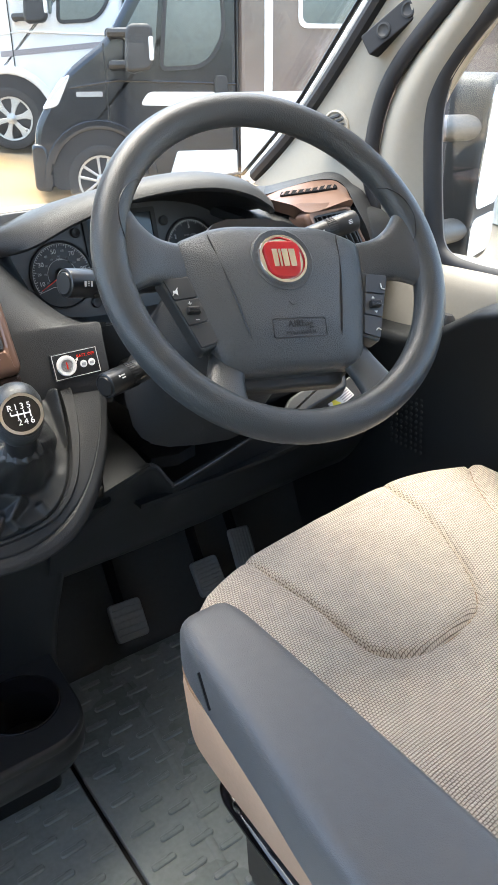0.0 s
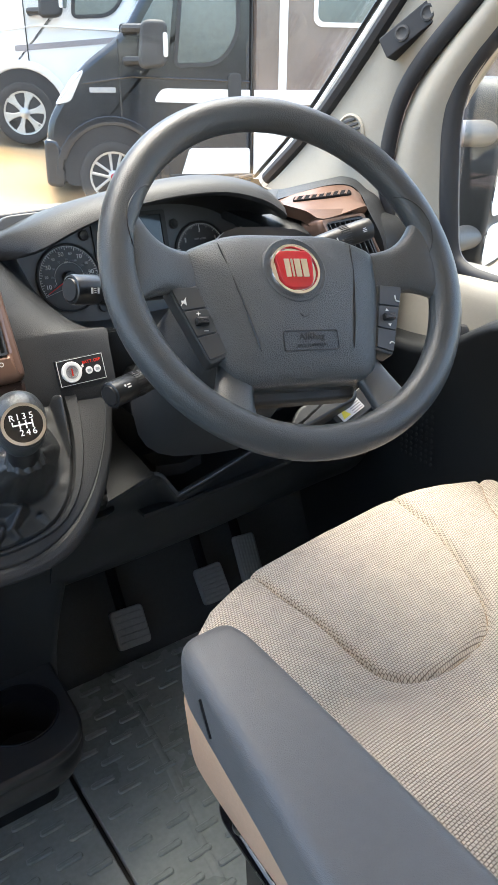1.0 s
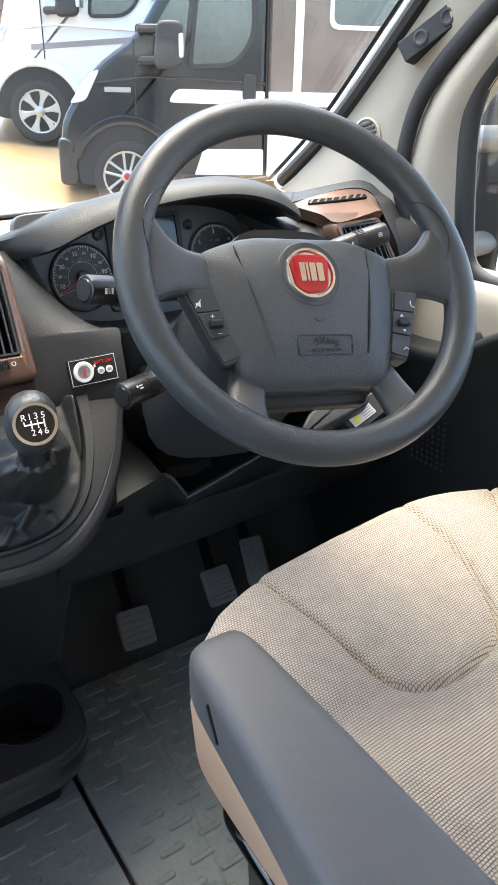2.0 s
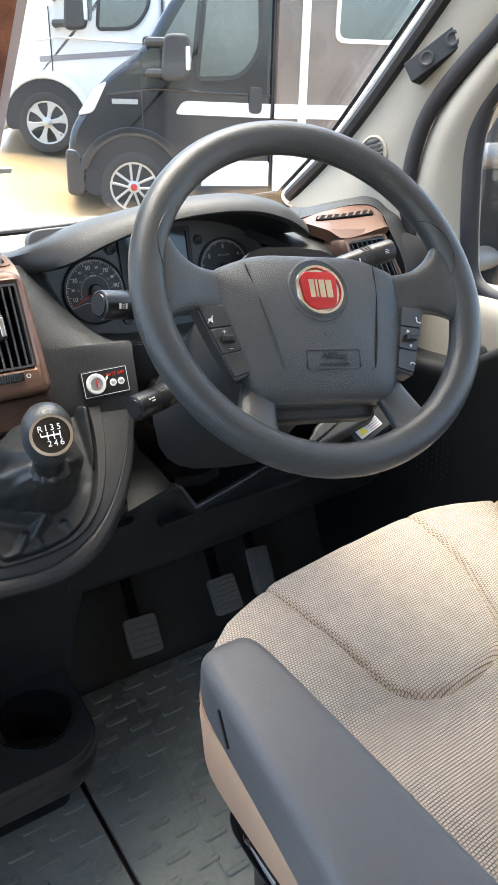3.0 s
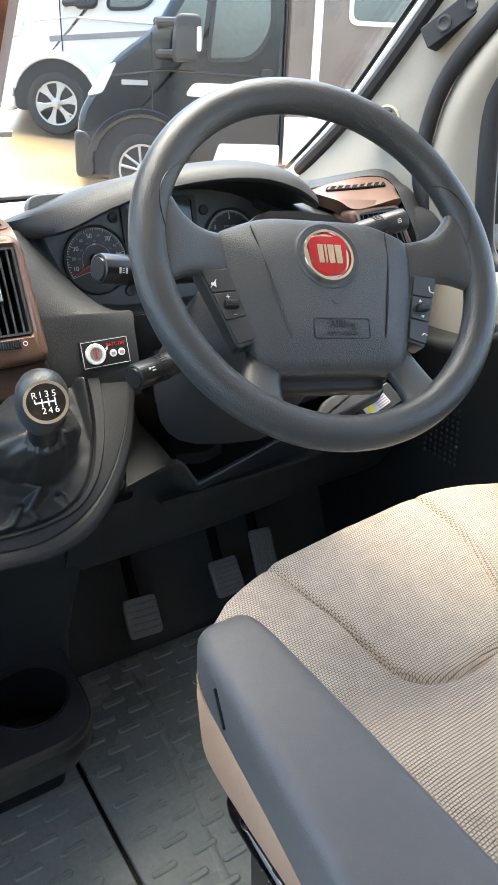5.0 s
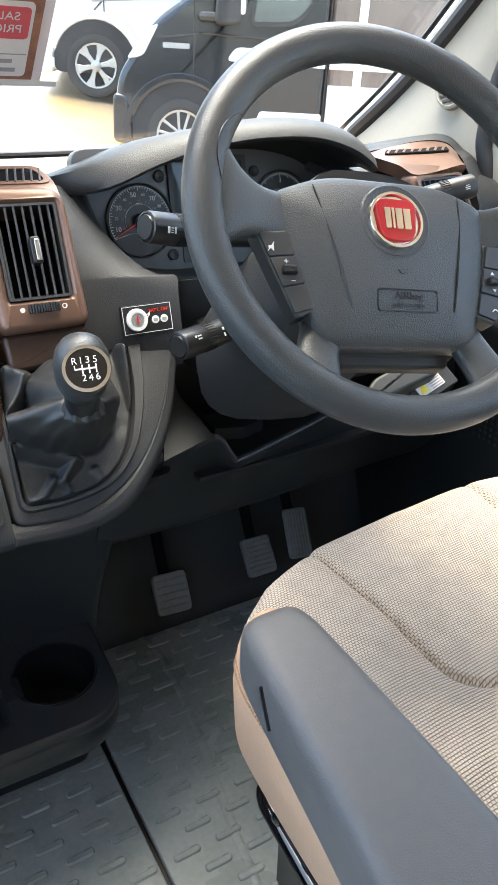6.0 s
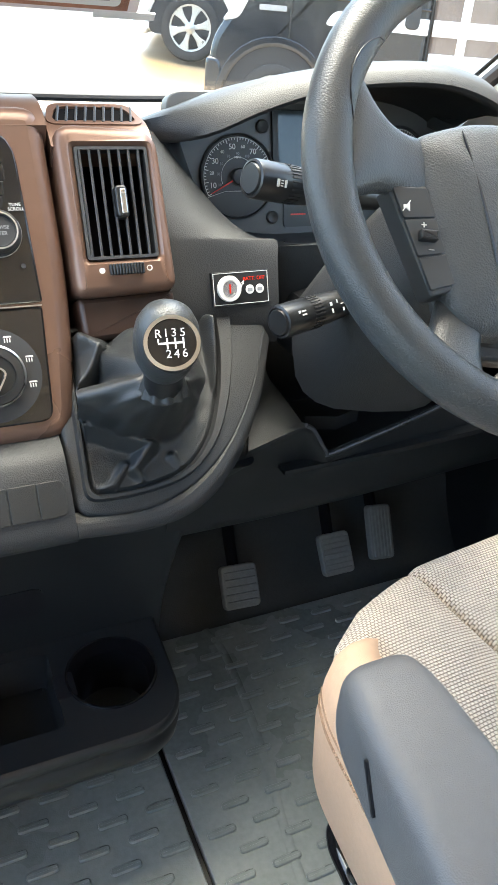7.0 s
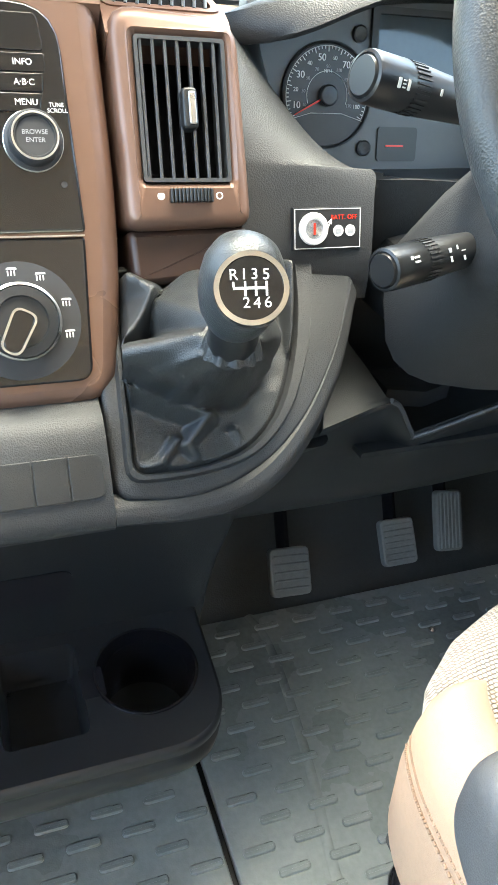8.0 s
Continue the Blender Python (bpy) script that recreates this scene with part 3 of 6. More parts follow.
dial(-0.093, -0.004, 0.047, ("10", "20", "30", "40", "50", "60", "70", "80", "90", "100"), 207, True)
words("MPH", 0.0042, CL @ Matrix.Translation((-0.093, 0.017, 0.0024)), PRINT, clus, "dial_unit")
dial(0.125, 0.006, 0.047, ("1", "2", "3", "4", "5"), 212, False)
words("RPM x1000", 0.0045, CL @ Matrix.Translation((0.125, 0.026, 0.0024)), PRINTG, clus, "dial_unit")
lcd = part("display", slab(B(), rect(-0.042, -0.005, 0.062, 0.068, 0.003), CL, 0.002, -0.004, 0.001), LCD, clus, "unlit grey display")
part("display_frame", frame_ring(B(), rect(-0.049, -0.010, 0.069, 0.074, 0.004), rect(-0.042, -0.005, 0.062, 0.068, 0.003), CL, 0.004, -0.004), TRIMB, clus)
for cx, cy in ((-0.061, 0.050), (0.083, 0.052), (-0.05, -0.05)):
    part("button", revolve(B(), [(0.0075, 0), (0.0075, 0.003), (0.006, 0.004), (0.001, 0.0025)], CL @ Matrix.Translation((cx, cy, 0)), 18), DIAL, clus)
part("small_gauge", slab(B(), rect(-0.035, -0.062, 0.01, -0.03, 0.004), CL, 0.002, -0.002), DIAL, clus)
part("small_needle", slab(B(), rect(-0.026, -0.0485, -0.006, -0.0467), CL, 0.0035, 0.0025), NEEDLE, clus)

# copper centre stack
stack = part("centre_trim", slab(B(), rounded([(-0.31, -0.205), (-0.062, -0.205), (-0.050, -0.08), (-0.055, 0.086), (-0.31, 0.086)], [0.02, 0.03, 0.3, 0.02, 0.02]), PV, 0.006, -0.12, 0.014, 4), COPPER, dash, "satin copper brown centre stack")
radio = part("radio", slab(B(), rounded([(-0.29, -0.0815), (-0.0765, -0.0815), (-0.083, 0.066), (-0.29, 0.066)], [0.004, 0.003, 0.03, 0.004]), PV, 0.009, 0.0, 0.002), GLOSSB, dash, "gloss black radio panel")
heat = part("heater_panel", slab(B(), rounded([(-0.29, -0.186), (-0.081, -0.186), (-0.0775, -0.085), (-0.29, -0.085)], [0.004, 0.012, 0.003, 0.004]), PV, 0.009, 0.0, 0.002), GLOSSB, dash, "gloss black heater panel")
part("divider", slab(B(), rect(-0.29, -0.0845, -0.078, -0.0835), PV, 0.0102, 0.002), SILVER, heat)
for i, t in enumerate(("INFO", "A·B·C", "MENU")):
    y0 = 0.0275 - 0.0125 * i
    part("key", slab(B(), rounded([(-0.135, y0 - 0.0058), (-0.0935 - 0.003 * i, y0 - 0.0058), (-0.0935 - 0.002 * i, y0 + 0.0058), (-0.135, y0 + 0.0058)], 0.0012), PV, 0.0105, 0.008, 0.0004), GLOSSB, radio)
    words(t, 0.0055, PV @ Matrix.Translation((-0.108, y0, 0.0107)), PRINT, radio)
part("key", slab(B(), rounded([(-0.135, 0.035), (-0.0935, 0.035), (-0.0965, 0.058), (-0.135, 0.058)], 0.003), PV, 0.0105, 0.008, 0.0004), GLOSSB, radio)
BK = PV @ Matrix.Translation((-0.106, -0.022, 0.009))
part("browse_knob", revolve(B(), [(0.0195, 0.0), (0.0195, 0.003), (0.0172, 0.005), (0.0172, 0.016), (0.0158, 0.018), (0.0128, 0.0185), (0.0122, 0.017), (0.001, 0.017)], BK, 36), TRIMB, radio, "round black knob with silver ring")
part("knob_ring", revolve(B(), [(0.0200, 0.0), (0.0200, 0.0022), (0.0193, 0.0028), (0.0188, 0.0)], BK, 36), SILVER, radio)
part("knob_ring", revolve(B(), [(0.0152, 0.0140), (0.0152, 0.0190), (0.0140, 0.0192), (0.0134, 0.0140)], BK, 36), SILVER, radio)
words("BROWSE", 0.0042, BK @ Matrix.Translation((0, 0.0024, 0.0172)), PRINTG, radio)
words("ENTER", 0.0042, BK @ Matrix.Translation((0, -0.0026, 0.0172)), PRINTG, radio)
words("TUNE", 0.0038, PV @ Matrix.Translation((-0.0885, 0.0015, 0.0095)), PRINT, radio)
words("SCROLL", 0.0038, PV @ Matrix.Translation((-0.0880, -0.0022, 0.0095)), PRINT, radio)
for cx, cy in ((-0.100, 0.047), (-0.0885, -0.050)):
    part("hole", revolve(B(), [(0.0022, 0), (0.0022, 0.0015), (0.0003, 0.0012)], PV @ Matrix.Translation((cx, cy, 0.009)), 12), TRIMB, radio)
HK = PV @ Matrix.Translation((-0.127, -0.141, 0.009))
part("knob_plate", revolve(B(), [(0.041, 0), (0.041, 0.0008), (0.001, 0.0009)], HK, 40), TRIMB, heat)
part("heater_knob", revolve(B(), [(0.0265, 0.0), (0.0265, 0.008), (0.024, 0.011), (0.018, 0.012), (0.017, 0.010), (0.001, 0.010)], HK, 40), SMOOTH, heat, "black rotary heater knob")
part("knob_ring", revolve(B(), [(0.0272, 0.004), (0.0268, 0.0098), (0.0252, 0.0112), (0.0246, 0.009)], HK, 40), SILVER, heat)
part("knob_grip", slab(B(), rounded([(-0.007, -0.023), (0.007, -0.023), (0.0085, 0.008), (-0.0085, 0.008)], 0.007), HK @ Matrix.Rotation(radians(-28), 4, 'Z'), 0.016, 0.009, 0.002), GLOSSB, heat)
part("grip_edge", frame_ring(B(), rounded([(-0.0075, -0.0235), (0.0075, -0.0235), (0.009, 0.0085), (-0.009, 0.0085)], 0.007), rounded([(-0.006, -0.022), (0.006, -0.022), (0.0075, 0.007), (-0.0075, 0.007)], 0.006), HK @ Matrix.Rotation(radians(-28), 4, 'Z'), 0.0165, 0.012), SILVER, heat)
for a in (95, 62, 20, -18):
    q = HK @ Matrix.Translation((math.cos(radians(a)) * 0.034, math.sin(radians(a)) * 0.034, 0.0009))
    bs = B()
    for k in range(3):
        slab(bs, rect(-0.003 + 0.0022 * k, -0.0026, -0.0021 + 0.0022 * k, 0.001, 0.0003, 2), q, 0.0004, 0)
    slab(bs, rounded([(-0.0038, 0.0016), (0.0038, 0.0016), (0.003, 0.003), (-0.003, 0.003)], 0.0006, 2), q, 0.0004, 0)
    part("heater_symbol", bs, PRINT, heat)


def air_vent(M, outer, x0, y0, x1, y1, n, tilt, depth, parent, mslat):
    """Copper housing with a recessed set of upright slats and a thumb slider."""
    k = rect(x0, y0, x1, y1, 0.003, 4)
    o = rounded(outer, [0.012, 0.012, 0.02, 0.02], 4)
    bm = B()
    loops = [[M @ Vector((x, y, -depth)) for x, y in o]]
    for i in range(5):
        a = i / 4 * math.pi / 2
        loops.append([M @ Vector((x, y, 0.010 * math.sin(a) - 0.010)) for x, y in inset(o, 0.010 * (1 - math.cos(a)))])
    loops.append([M @ Vector((x, y, 0.001)) for x, y in rect(x0 - 0.0045, y0 - 0.004, x1 + 0.0045, y1 + 0.004, 0.006, 4)])
    loops.append([M @ Vector((x, y, -0.003)) for x, y in k])
    loops.append([M @ Vector((x, y, -0.035)) for x, y in k])
    loft(bm, loops)
    h = part("vent_housing", bm, COPPER, parent, "satin copper vent surround", 45)
    # near-black sheet gives the shade between the slats
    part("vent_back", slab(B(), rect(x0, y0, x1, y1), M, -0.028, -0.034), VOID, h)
    part("vent_liner", frame_ring(B(), rect(x0 + 0.0003, y0 + 0.0003, x1 - 0.0003, y1 - 0.0003, 0.003, 4), rect(x0 + 0.003, y0 + 0.003, x1 - 0.003, y1 - 0.003, 0.002, 4), M, 0.0, -0.03), mslat, h)
    for i in range(n):
        cx = x0 + (x1 - x0) * (i + 0.75) / (n + 0.5)
        S = M @ Matrix.Translation((cx, 0, -0.009)) @ Matrix.Rotation(radians(tilt), 4, 'Y')
        part("slat", slab(B(), rect(-0.0012, y0 + 0.002, 0.0012, y1 - 0.002), S, 0.0085, -0.010, 0.0006, 2), mslat, h)
    return h


vent = air_vent(PV @ Matrix.Translation((0, 0, 0.012)), [(-0.047, -0.082), (0.049, -0.080), (0.045, 0.064), (-0.049, 0.070)], -0.033, -0.049, 0.0335, 0.049, 7, -13, 0.10, dash, SLAT)
part("slider", slab(B(), rect(-0.0055, -0.014, 0.0055, 0.014, 0.004), PV @ Matrix.Translation((0.003, 0.000, 0.012)), 0.008, -0.006, 0.002), SMOOTH, vent)
part("slider_cap", slab(B(), rect(-0.003, -0.011, 0.0025, 0.011, 0.0015), PV @ Matrix.Translation((0.0045, 0.000, 0.012)), 0.0092, 0.004, 0.001), SILVER, vent)
wm = B()
for i in range(12):
    slab(wm, rect(-0.016 + i * 0.0027, -0.0048, -0.0139 + i * 0.0027, 0.0048, 0.0006, 2), PV @ Matrix.Translation((0.001, -0.0585, 0.012)), 0.005 + 0.002 * math.sin(math.pi * (i + 0.5) / 12), -0.002, 0.0006, 1)
part("thumb_wheel", wm, SMOOTH, vent)
part("vent_mark", revolve(B(), [(0.0027, 0), (0.0027, 0.0006), (0.0002, 0.0007)], PV @ Matrix.Translation((-0.0215, -0.0585, 0.0122)), 16), PRINT, vent)
part("vent_mark", revolve(B(), [(0.0028, 0), (0.0028, 0.0006), (0.0018, 0.0007), (0.0018, 0.0)], PV @ Matrix.Translation((0.0225, -0.0585, 0.0122)), 16), PRINT, vent)
# underside in the shaded copper colour
part("vent_underside", slab(B(), rounded([(-0.044, -0.122), (0.044, -0.118), (0.048, -0.078), (-0.046, -0.080)], 0.008), PV, 0.002, -0.09, 0.006), COPPER_SHADED, vent)
TV = plane((-0.277, 0.330, 0.8145), (1, 0, 0), (0, -0.35, 0.94))
# shallow near-black plate paints the shade in the grille slots
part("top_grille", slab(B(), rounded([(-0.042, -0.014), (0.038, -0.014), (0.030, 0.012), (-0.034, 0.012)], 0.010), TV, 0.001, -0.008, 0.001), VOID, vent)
for i in range(9):
    part("top_slat", slab(B(), rect(-0.0012, -0.014, 0.0012, 0.013), TV @ Matrix.Translation((-0.034 + 0.0085 * i, 0, 0)) @ Matrix.Rotation(radians(-14), 4, 'Z'), 0.0035, -0.004, 0.0006, 1), SLAT, vent)
part("top_surround", frame_ring(B(), rounded([(-0.048, -0.018), (0.044, -0.018), (0.036, 0.018), (-0.040, 0.018)], 0.012), rounded([(-0.042, -0.014), (0.038, -0.014), (0.030, 0.012), (-0.034, 0.012)], 0.010), TV, 0.003, -0.01), COPPER, vent)
part("vent_top", patch(B(), dense([[(x, 0.290, 0.796), (x, 0.315, 0.811), (x, 0.36, 0.815), (x, 0.42, 0.800)] for x in (-0.325, -0.30, -0.26, -0.232)], 3), (0, 0.012, -0.02)), COPPER, vent)
part("stack_crown", patch(B(), dense([[(x, 0.296, 0.812), (x, 0.325, 0.826), (x, 0.38, 0.826), (x, 0.44, 0.80)] for x in (-0.585, -0.45, -0.34, -0.327)], 3), (0, 0.012, -0.02)), COPPER, dash)

# right vent pod
PR = plane((0.283, 0.240, 0.791), (1, 0.06, 0.02), (0.02, -0.95, 0.30)) @ Matrix(((1, -0.35, 0, 0), (0, 1, 0, 0), (0, 0, 1, 0), (0, 0, 0, 1)))
rv = air_vent(PR, [(-0.060, -0.058), (0.037, -0.056), (0.034, 0.034), (-0.060, 0.031)], -0.050, -0.044, 0.024, 0.022, 7, 8, 0.05, dash, TRIMB)
part("pod_top", patch(B(), dense([[(0.218, 0.345, 0.828), (0.251, 0.345, 0.835), (0.308, 0.345, 0.842), (0.356, 0.345, 0.84), (0.375, 0.335, 0.828)], [(0.216, 0.335, 0.828), (0.246, 0.325, 0.83), (0.292, 0.32, 0.835), (0.335, 0.315, 0.836), (0.349, 0.3, 0.824)], [(0.211, 0.325, 0.828), (0.231, 0.3, 0.828), (0.268, 0.285, 0.826), (0.311, 0.28, 0.831), (0.326, 0.27, 0.823)], [(0.206, 0.315, 0.827), (0.214, 0.275, 0.823), (0.226, 0.247, 0.815), (0.296, 0.245, 0.826), (0.306, 0.245, 0.822)]], 5), (0, 0.01, -0.015)), COPPER, rv, "", 60)
part("pod_side", patch(B(), dense([[(0.291, 0.44, 0.827), (0.381, 0.43, 0.839), (0.437, 0.42, 0.843), (0.482, 0.41, 0.826), (0.49, 0.38, 0.798), (0.484, 0.33, 0.733), (0.522, 0.31, 0.636), (0.55, 0.29, 0.494)], [(0.218, 0.345, 0.83), (0.308, 0.345, 0.843), (0.358, 0.345, 0.841), (0.375, 0.335, 0.828), (0.308, 0.247, 0.822), (0.338, 0.235, 0.762), (0.337, 0.235, 0.682), (0.359, 0.245, 0.55)]], 5), (0, 0.012, -0.02)), DASH, dash, "grained dash shoulder round the vent", 60)
RT = plane((0.2806, 0.3185, 0.8338), (0.9736, -0.2188, 0.0656), (-0.0717, -0.0199, 0.9972))
# near-black plate again stands for shade between the copper bars
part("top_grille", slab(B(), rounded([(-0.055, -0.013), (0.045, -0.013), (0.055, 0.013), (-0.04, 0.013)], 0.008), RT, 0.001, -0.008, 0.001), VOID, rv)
for i in range(8):
    part("top_slat", slab(B(), rect(-0.0018, -0.0145, 0.0018, 0.0145), RT @ Matrix.Translation((-0.042 + 0.012 * i, 0, 0)) @ Matrix.Rotation(radians(-35), 4, 'Z'), 0.0018, -0.003, 0.0006, 1), COPPER, rv)

# gear console
outer_d = rounded([(-0.066, 0.125), (-0.066, -0.050), (-0.005, -0.058), (0.052, -0.040), (0.095, -0.006), (0.132, 0.047), (0.156, 0.10), (0.164, 0.150)], [0.005, 0.014, 0.03, 0.03, 0.03, 0.03, 0.02, 0.004], 4)
inner_d = rounded([(-0.044, 0.118), (-0.051, -0.034), (-0.005, -0.035), (0.042, -0.026), (0.073, 0.005), (0.091, 0.05), (0.100, 0.09), (0.103, 0.132)], [0.006, 0.012, 0.03, 0.03, 0.03, 0.03, 0.02, 0.012], 4)
bead_d = rounded([(-0.051, 0.123), (-0.058, -0.040), (-0.005, -0.042), (0.046, -0.033), (0.082, 0.000), (0.105, 0.05), (0.117, 0.095), (0.123, 0.138)], [0.008, 0.014, 0.03, 0.03, 0.03, 0.03, 0.02, 0.010], 4)
bm = B()
lo = [[PG @ Vector((x, y, -0.05)) for x, y in outer_d]]
for d, z in ((0, -0.004), (0.001, -0.0015), (0.004, 0.0)):
    lo.append([PG @ Vector((x, y, z)) for x, y in inset(outer_d, d)])
lo.append([PG @ Vector((x, y, 0.001)) for x, y in bead_d])
lo.append([PG @ Vector((x, y, 0.006)) for x, y in inset(bead_d, 0.002)])
lo.append([PG @ Vector((x, y, 0.006)) for x, y in inset(inner_d, -0.002)])
lo.append([PG @ Vector((x, y, 0.002)) for x, y in inner_d])
lo.append([PG @ Vector((x, y, -0.03)) for x, y in inner_d])
loft(bm, lo)
gear_panel = part("gear_panel", bm, DASH, dash, "grained surround of the gear lever", 50)
part("panel_lip", loft(B(), [[PG @ Vector((x, y, z)) for x, y in inset(outer_d, d)] for d, z in ((0.001, -0.0045), (-0.003, -0.011), (-0.004, -0.034), (0.002, -0.044), (0.026, -0.075))], cap=False), DARK, dash, "", 60)
under = [[(-0.353, 0.127, 0.509), (-0.353, 0.1225, 0.503), (-0.353, 0.125, 0.494), (-0.353, 0.16, 0.485)],
         [(-0.285, 0.125, 0.507), (-0.285, 0.1205, 0.5), (-0.285, 0.124, 0.49), (-0.285, 0.16, 0.481)],
         [(-0.236, 0.135, 0.519), (-0.234, 0.13, 0.51), (-0.234, 0.133, 0.497), (-0.234, 0.168, 0.487)],
         [(-0.192, 0.161, 0.546), (-0.188, 0.157, 0.535), (-0.188, 0.161, 0.517), (-0.19, 0.195, 0.505)],
         [(-0.155, 0.198, 0.585), (-0.149, 0.195, 0.571), (-0.15, 0.202, 0.554), (-0.155, 0.23, 0.541)],
         [(-0.13, 0.235, 0.628), (-0.123, 0.236, 0.615), (-0.124, 0.245, 0.599), (-0.13, 0.27, 0.581)]]
part("under_lip", patch(B(), dense(under, 5), (0, 0.012, 0.004)), DASH, dash, "rounded lower edge of the gear panel")
fascia = part("lower_fascia", patch(B(), dense([[(x, 0.185, 0.566), (x, 0.160, 0.556), (x, 0.128, 0.515), (x, 0.124, 0.492), (x, 0.16, 0.476)] for x in (-0.95, -0.6, -0.3535)], 4), (0, 0.015, 0.004)), DASH, dash, "grained lower fascia with blank switches")
PB = plane((-0.395, 0.140, 0.531), (1, 0, 0), (0, -0.79, 0.613))
for i in range(4):
    x1 = 0.036 - 0.0245 * i
    part("blank_switch", slab(B(), rounded([(x1 - 0.0235, -0.016), (x1, -0.016), (x1, 0.016), (x1 - 0.0235, 0.016)], [0.001, 0.007 if i == 0 else 0.001, 0.007 if i == 0 else 0.001, 0.001]), PB, 0.0025, -0.006, 0.0006), DARK, fascia)

# knee panel and pocket under the column
kt = [(-0.225, 0.190, 0.505), (-0.165, 0.186, 0.518), (-0.085, 0.205, 0.520), (-0.072, 0.207, 0.512), (-0.053, 0.205, 0.482), (-0.044, 0.206, 0.476), (0.04, 0.212, 0.492), (0.14, 0.222, 0.512), (0.36, 0.24, 0.54)]
knee = [[p, (p[0], p[1] + 0.003, p[2] - 0.012), (p[0] + 0.004, 0.236, p[2] * 0.35 + 0.26), (p[0], 0.268, 0.352 + 0.08 * max(0, p[0])), (p[0], 0.30, 0.345)] for p in kt]
part("knee_panel", patch(B(), [smooth_path(r, 4) for r in knee], (0, 0.006, 0.003)), DARK, dash, "dark knee panel", 60)
# pocket edge in a lighter plastic, which paints the highlight along it
part("knee_edge", tube(B(), smooth_path([(-0.083, 0.207, 0.521), (-0.070, 0.209, 0.511), (-0.052, 0.207, 0.482), (-0.042, 0.208, 0.477), (0.04, 0.214, 0.493), (0.14, 0.224, 0.513)], 4), 0.0028, 10), SLAT, dash, "rounded edge of the open pocket, lighter to paint its highlight")
part("knee_left", patch(B(), dense([[(-0.165, 0.178, 0.520), (-0.14, 0.235, 0.545), (-0.115, 0.27, 0.60)], [(-0.085, 0.207, 0.521), (-0.085, 0.26, 0.53), (-0.09, 0.30, 0.54)]], 4), (0, 0.005, -0.01)), DARK, dash)
part("pocket_floor", patch(B(), [[(x, 0.21, 0.462 + 0.05 * max(0, x)), (x, 0.35, 0.455)] for x in (-0.10, 0.05, 0.34)], (0, 0, -0.006)), DARK, dash)
part("pocket_cover", loft(B(), [[(-0.052 + 0.075 * s, 0.262 + dy, z) for s, dy in ((0, 0), (0.5, -0.012), (1, 0), (1, 0.04), (0, 0.04))] for z in (0.480, 0.494, 0.498)]), SMOOTH, dash, "grey cover in the pocket")

# ---- centre floor console with cup holder ----
cons = empty("cup_holder_console", (-0.4, 0.2, 0.0))
tagged(cons, "black plastic floor console with round cup holder", "console")
def sect(x1, y0, y1, z, r):
    return [(x, y, z) for x, y in rounded([(-0.95, y0), (x1, y0), (x1, y1), (-0.95, y1)], [0.01, r, 0.004, 0.004], 7)]


part("pillar", loft(B(), [sect(x1, y0, 0.42, z, 0.02) for z, x1, y0 in ((0.0, -0.225, 0.268), (0.20, -0.226, 0.264), (0.25, -0.222, 0.262), (0.30, -0.212, 0.262), (0.36, -0.195, 0.262), (0.42, -0.172, 0.255), (0.47, -0.155, 0.21), (0.50, -0.15, 0.18))]), DARK, cons, "dark upright of the console", 60)
tray_o = rounded([(-0.95, 0.098), (-0.245, 0.098), (-0.238, 0.27), (-0.95, 0.27)], [0.004, 0.065, 0.003, 0.003], 10)
hole = circle(0.0505, 44, -0.3115, 0.1925)
box = rect(-0.455, 0.136, -0.376, 0.246, 0.01, 6)


def plate_with_holes(zt, outer, holes):
    """Flat sheet of the outline with openings left free."""
    bm = bmesh.new()
    edges = []
    for pts in [outer] + holes:
        vs = [bm.verts.new((x, y, zt)) for x, y in pts]
        edges += [bm.edges.new((vs[i - 1], vs[i])) for i in range(len(vs))]
    bmesh.ops.triangle_fill(bm, edges=edges, use_beauty=True)
    return bm


part("tray_top", plate_with_holes(0.235, inset(tray_o, 0.004), [hole, box]), SMOOTH, cons, "smooth black tray")
part("tray_rim", loft(B(), [[(x, y, z) for x, y in inset(tray_o, d)] for d, z in ((0.004, 0.2349), (0.001, 0.233), (0.0, 0.229), (0.0, 0.222), (0.003, 0.218), (0.003, 0.212), (0.0, 0.209), (0.002, 0.19), (0.012, 0.17), (0.03, 0.155))], cap=False), SMOOTH, cons, "", 60)
part("tray_foot", loft(B(), [[(x, y, z) for x, y in rounded([(-0.95, y0), (-0.262, y0), (-0.255, 0.268), (-0.95, 0.268)], [0.004, 0.03, 0.003, 0.003], 6)] for y0, z in ((0.132, 0.157), (0.145, 0.150), (0.21, 0.120), (0.23, 0.0))]), DARK, cons)
part("cup_holder", loft(B(), [[(x, y, z) for x, y in circle(r, 44, -0.3115, 0.1925)] for r, z in ((0.0535, 0.2352), (0.053, 0.2375), (0.0505, 0.2372), (0.0492, 0.233), (0.047, 0.20), (0.0455, 0.158), (0.043, 0.155), (0.001, 0.155))], cap=False), GLOSSB, cons, "glossy round cup holder")
part("box_well", loft(B(), [[(x, y, z) for x, y in inset(box, d)] for d, z in ((0.0, 0.2351), (0.001, 0.23), (0.003, 0.19), (0.006, 0.185), (0.035, 0.184))], cap=False), SMOOTH, cons)
part("well_floor", slab(B(), rect(-0.45, 0.14, -0.38, 0.24), bar_plane(0, 0, 0), 0.1842, 0.18), SMOOTH, cons)
part("channel", loft(B(), [[(x, y, z) for x, y in rect(-0.378, 0.172, -0.355, 0.208, 0.003)] for z in (0.236, 0.2365)]), FRIT, cons)
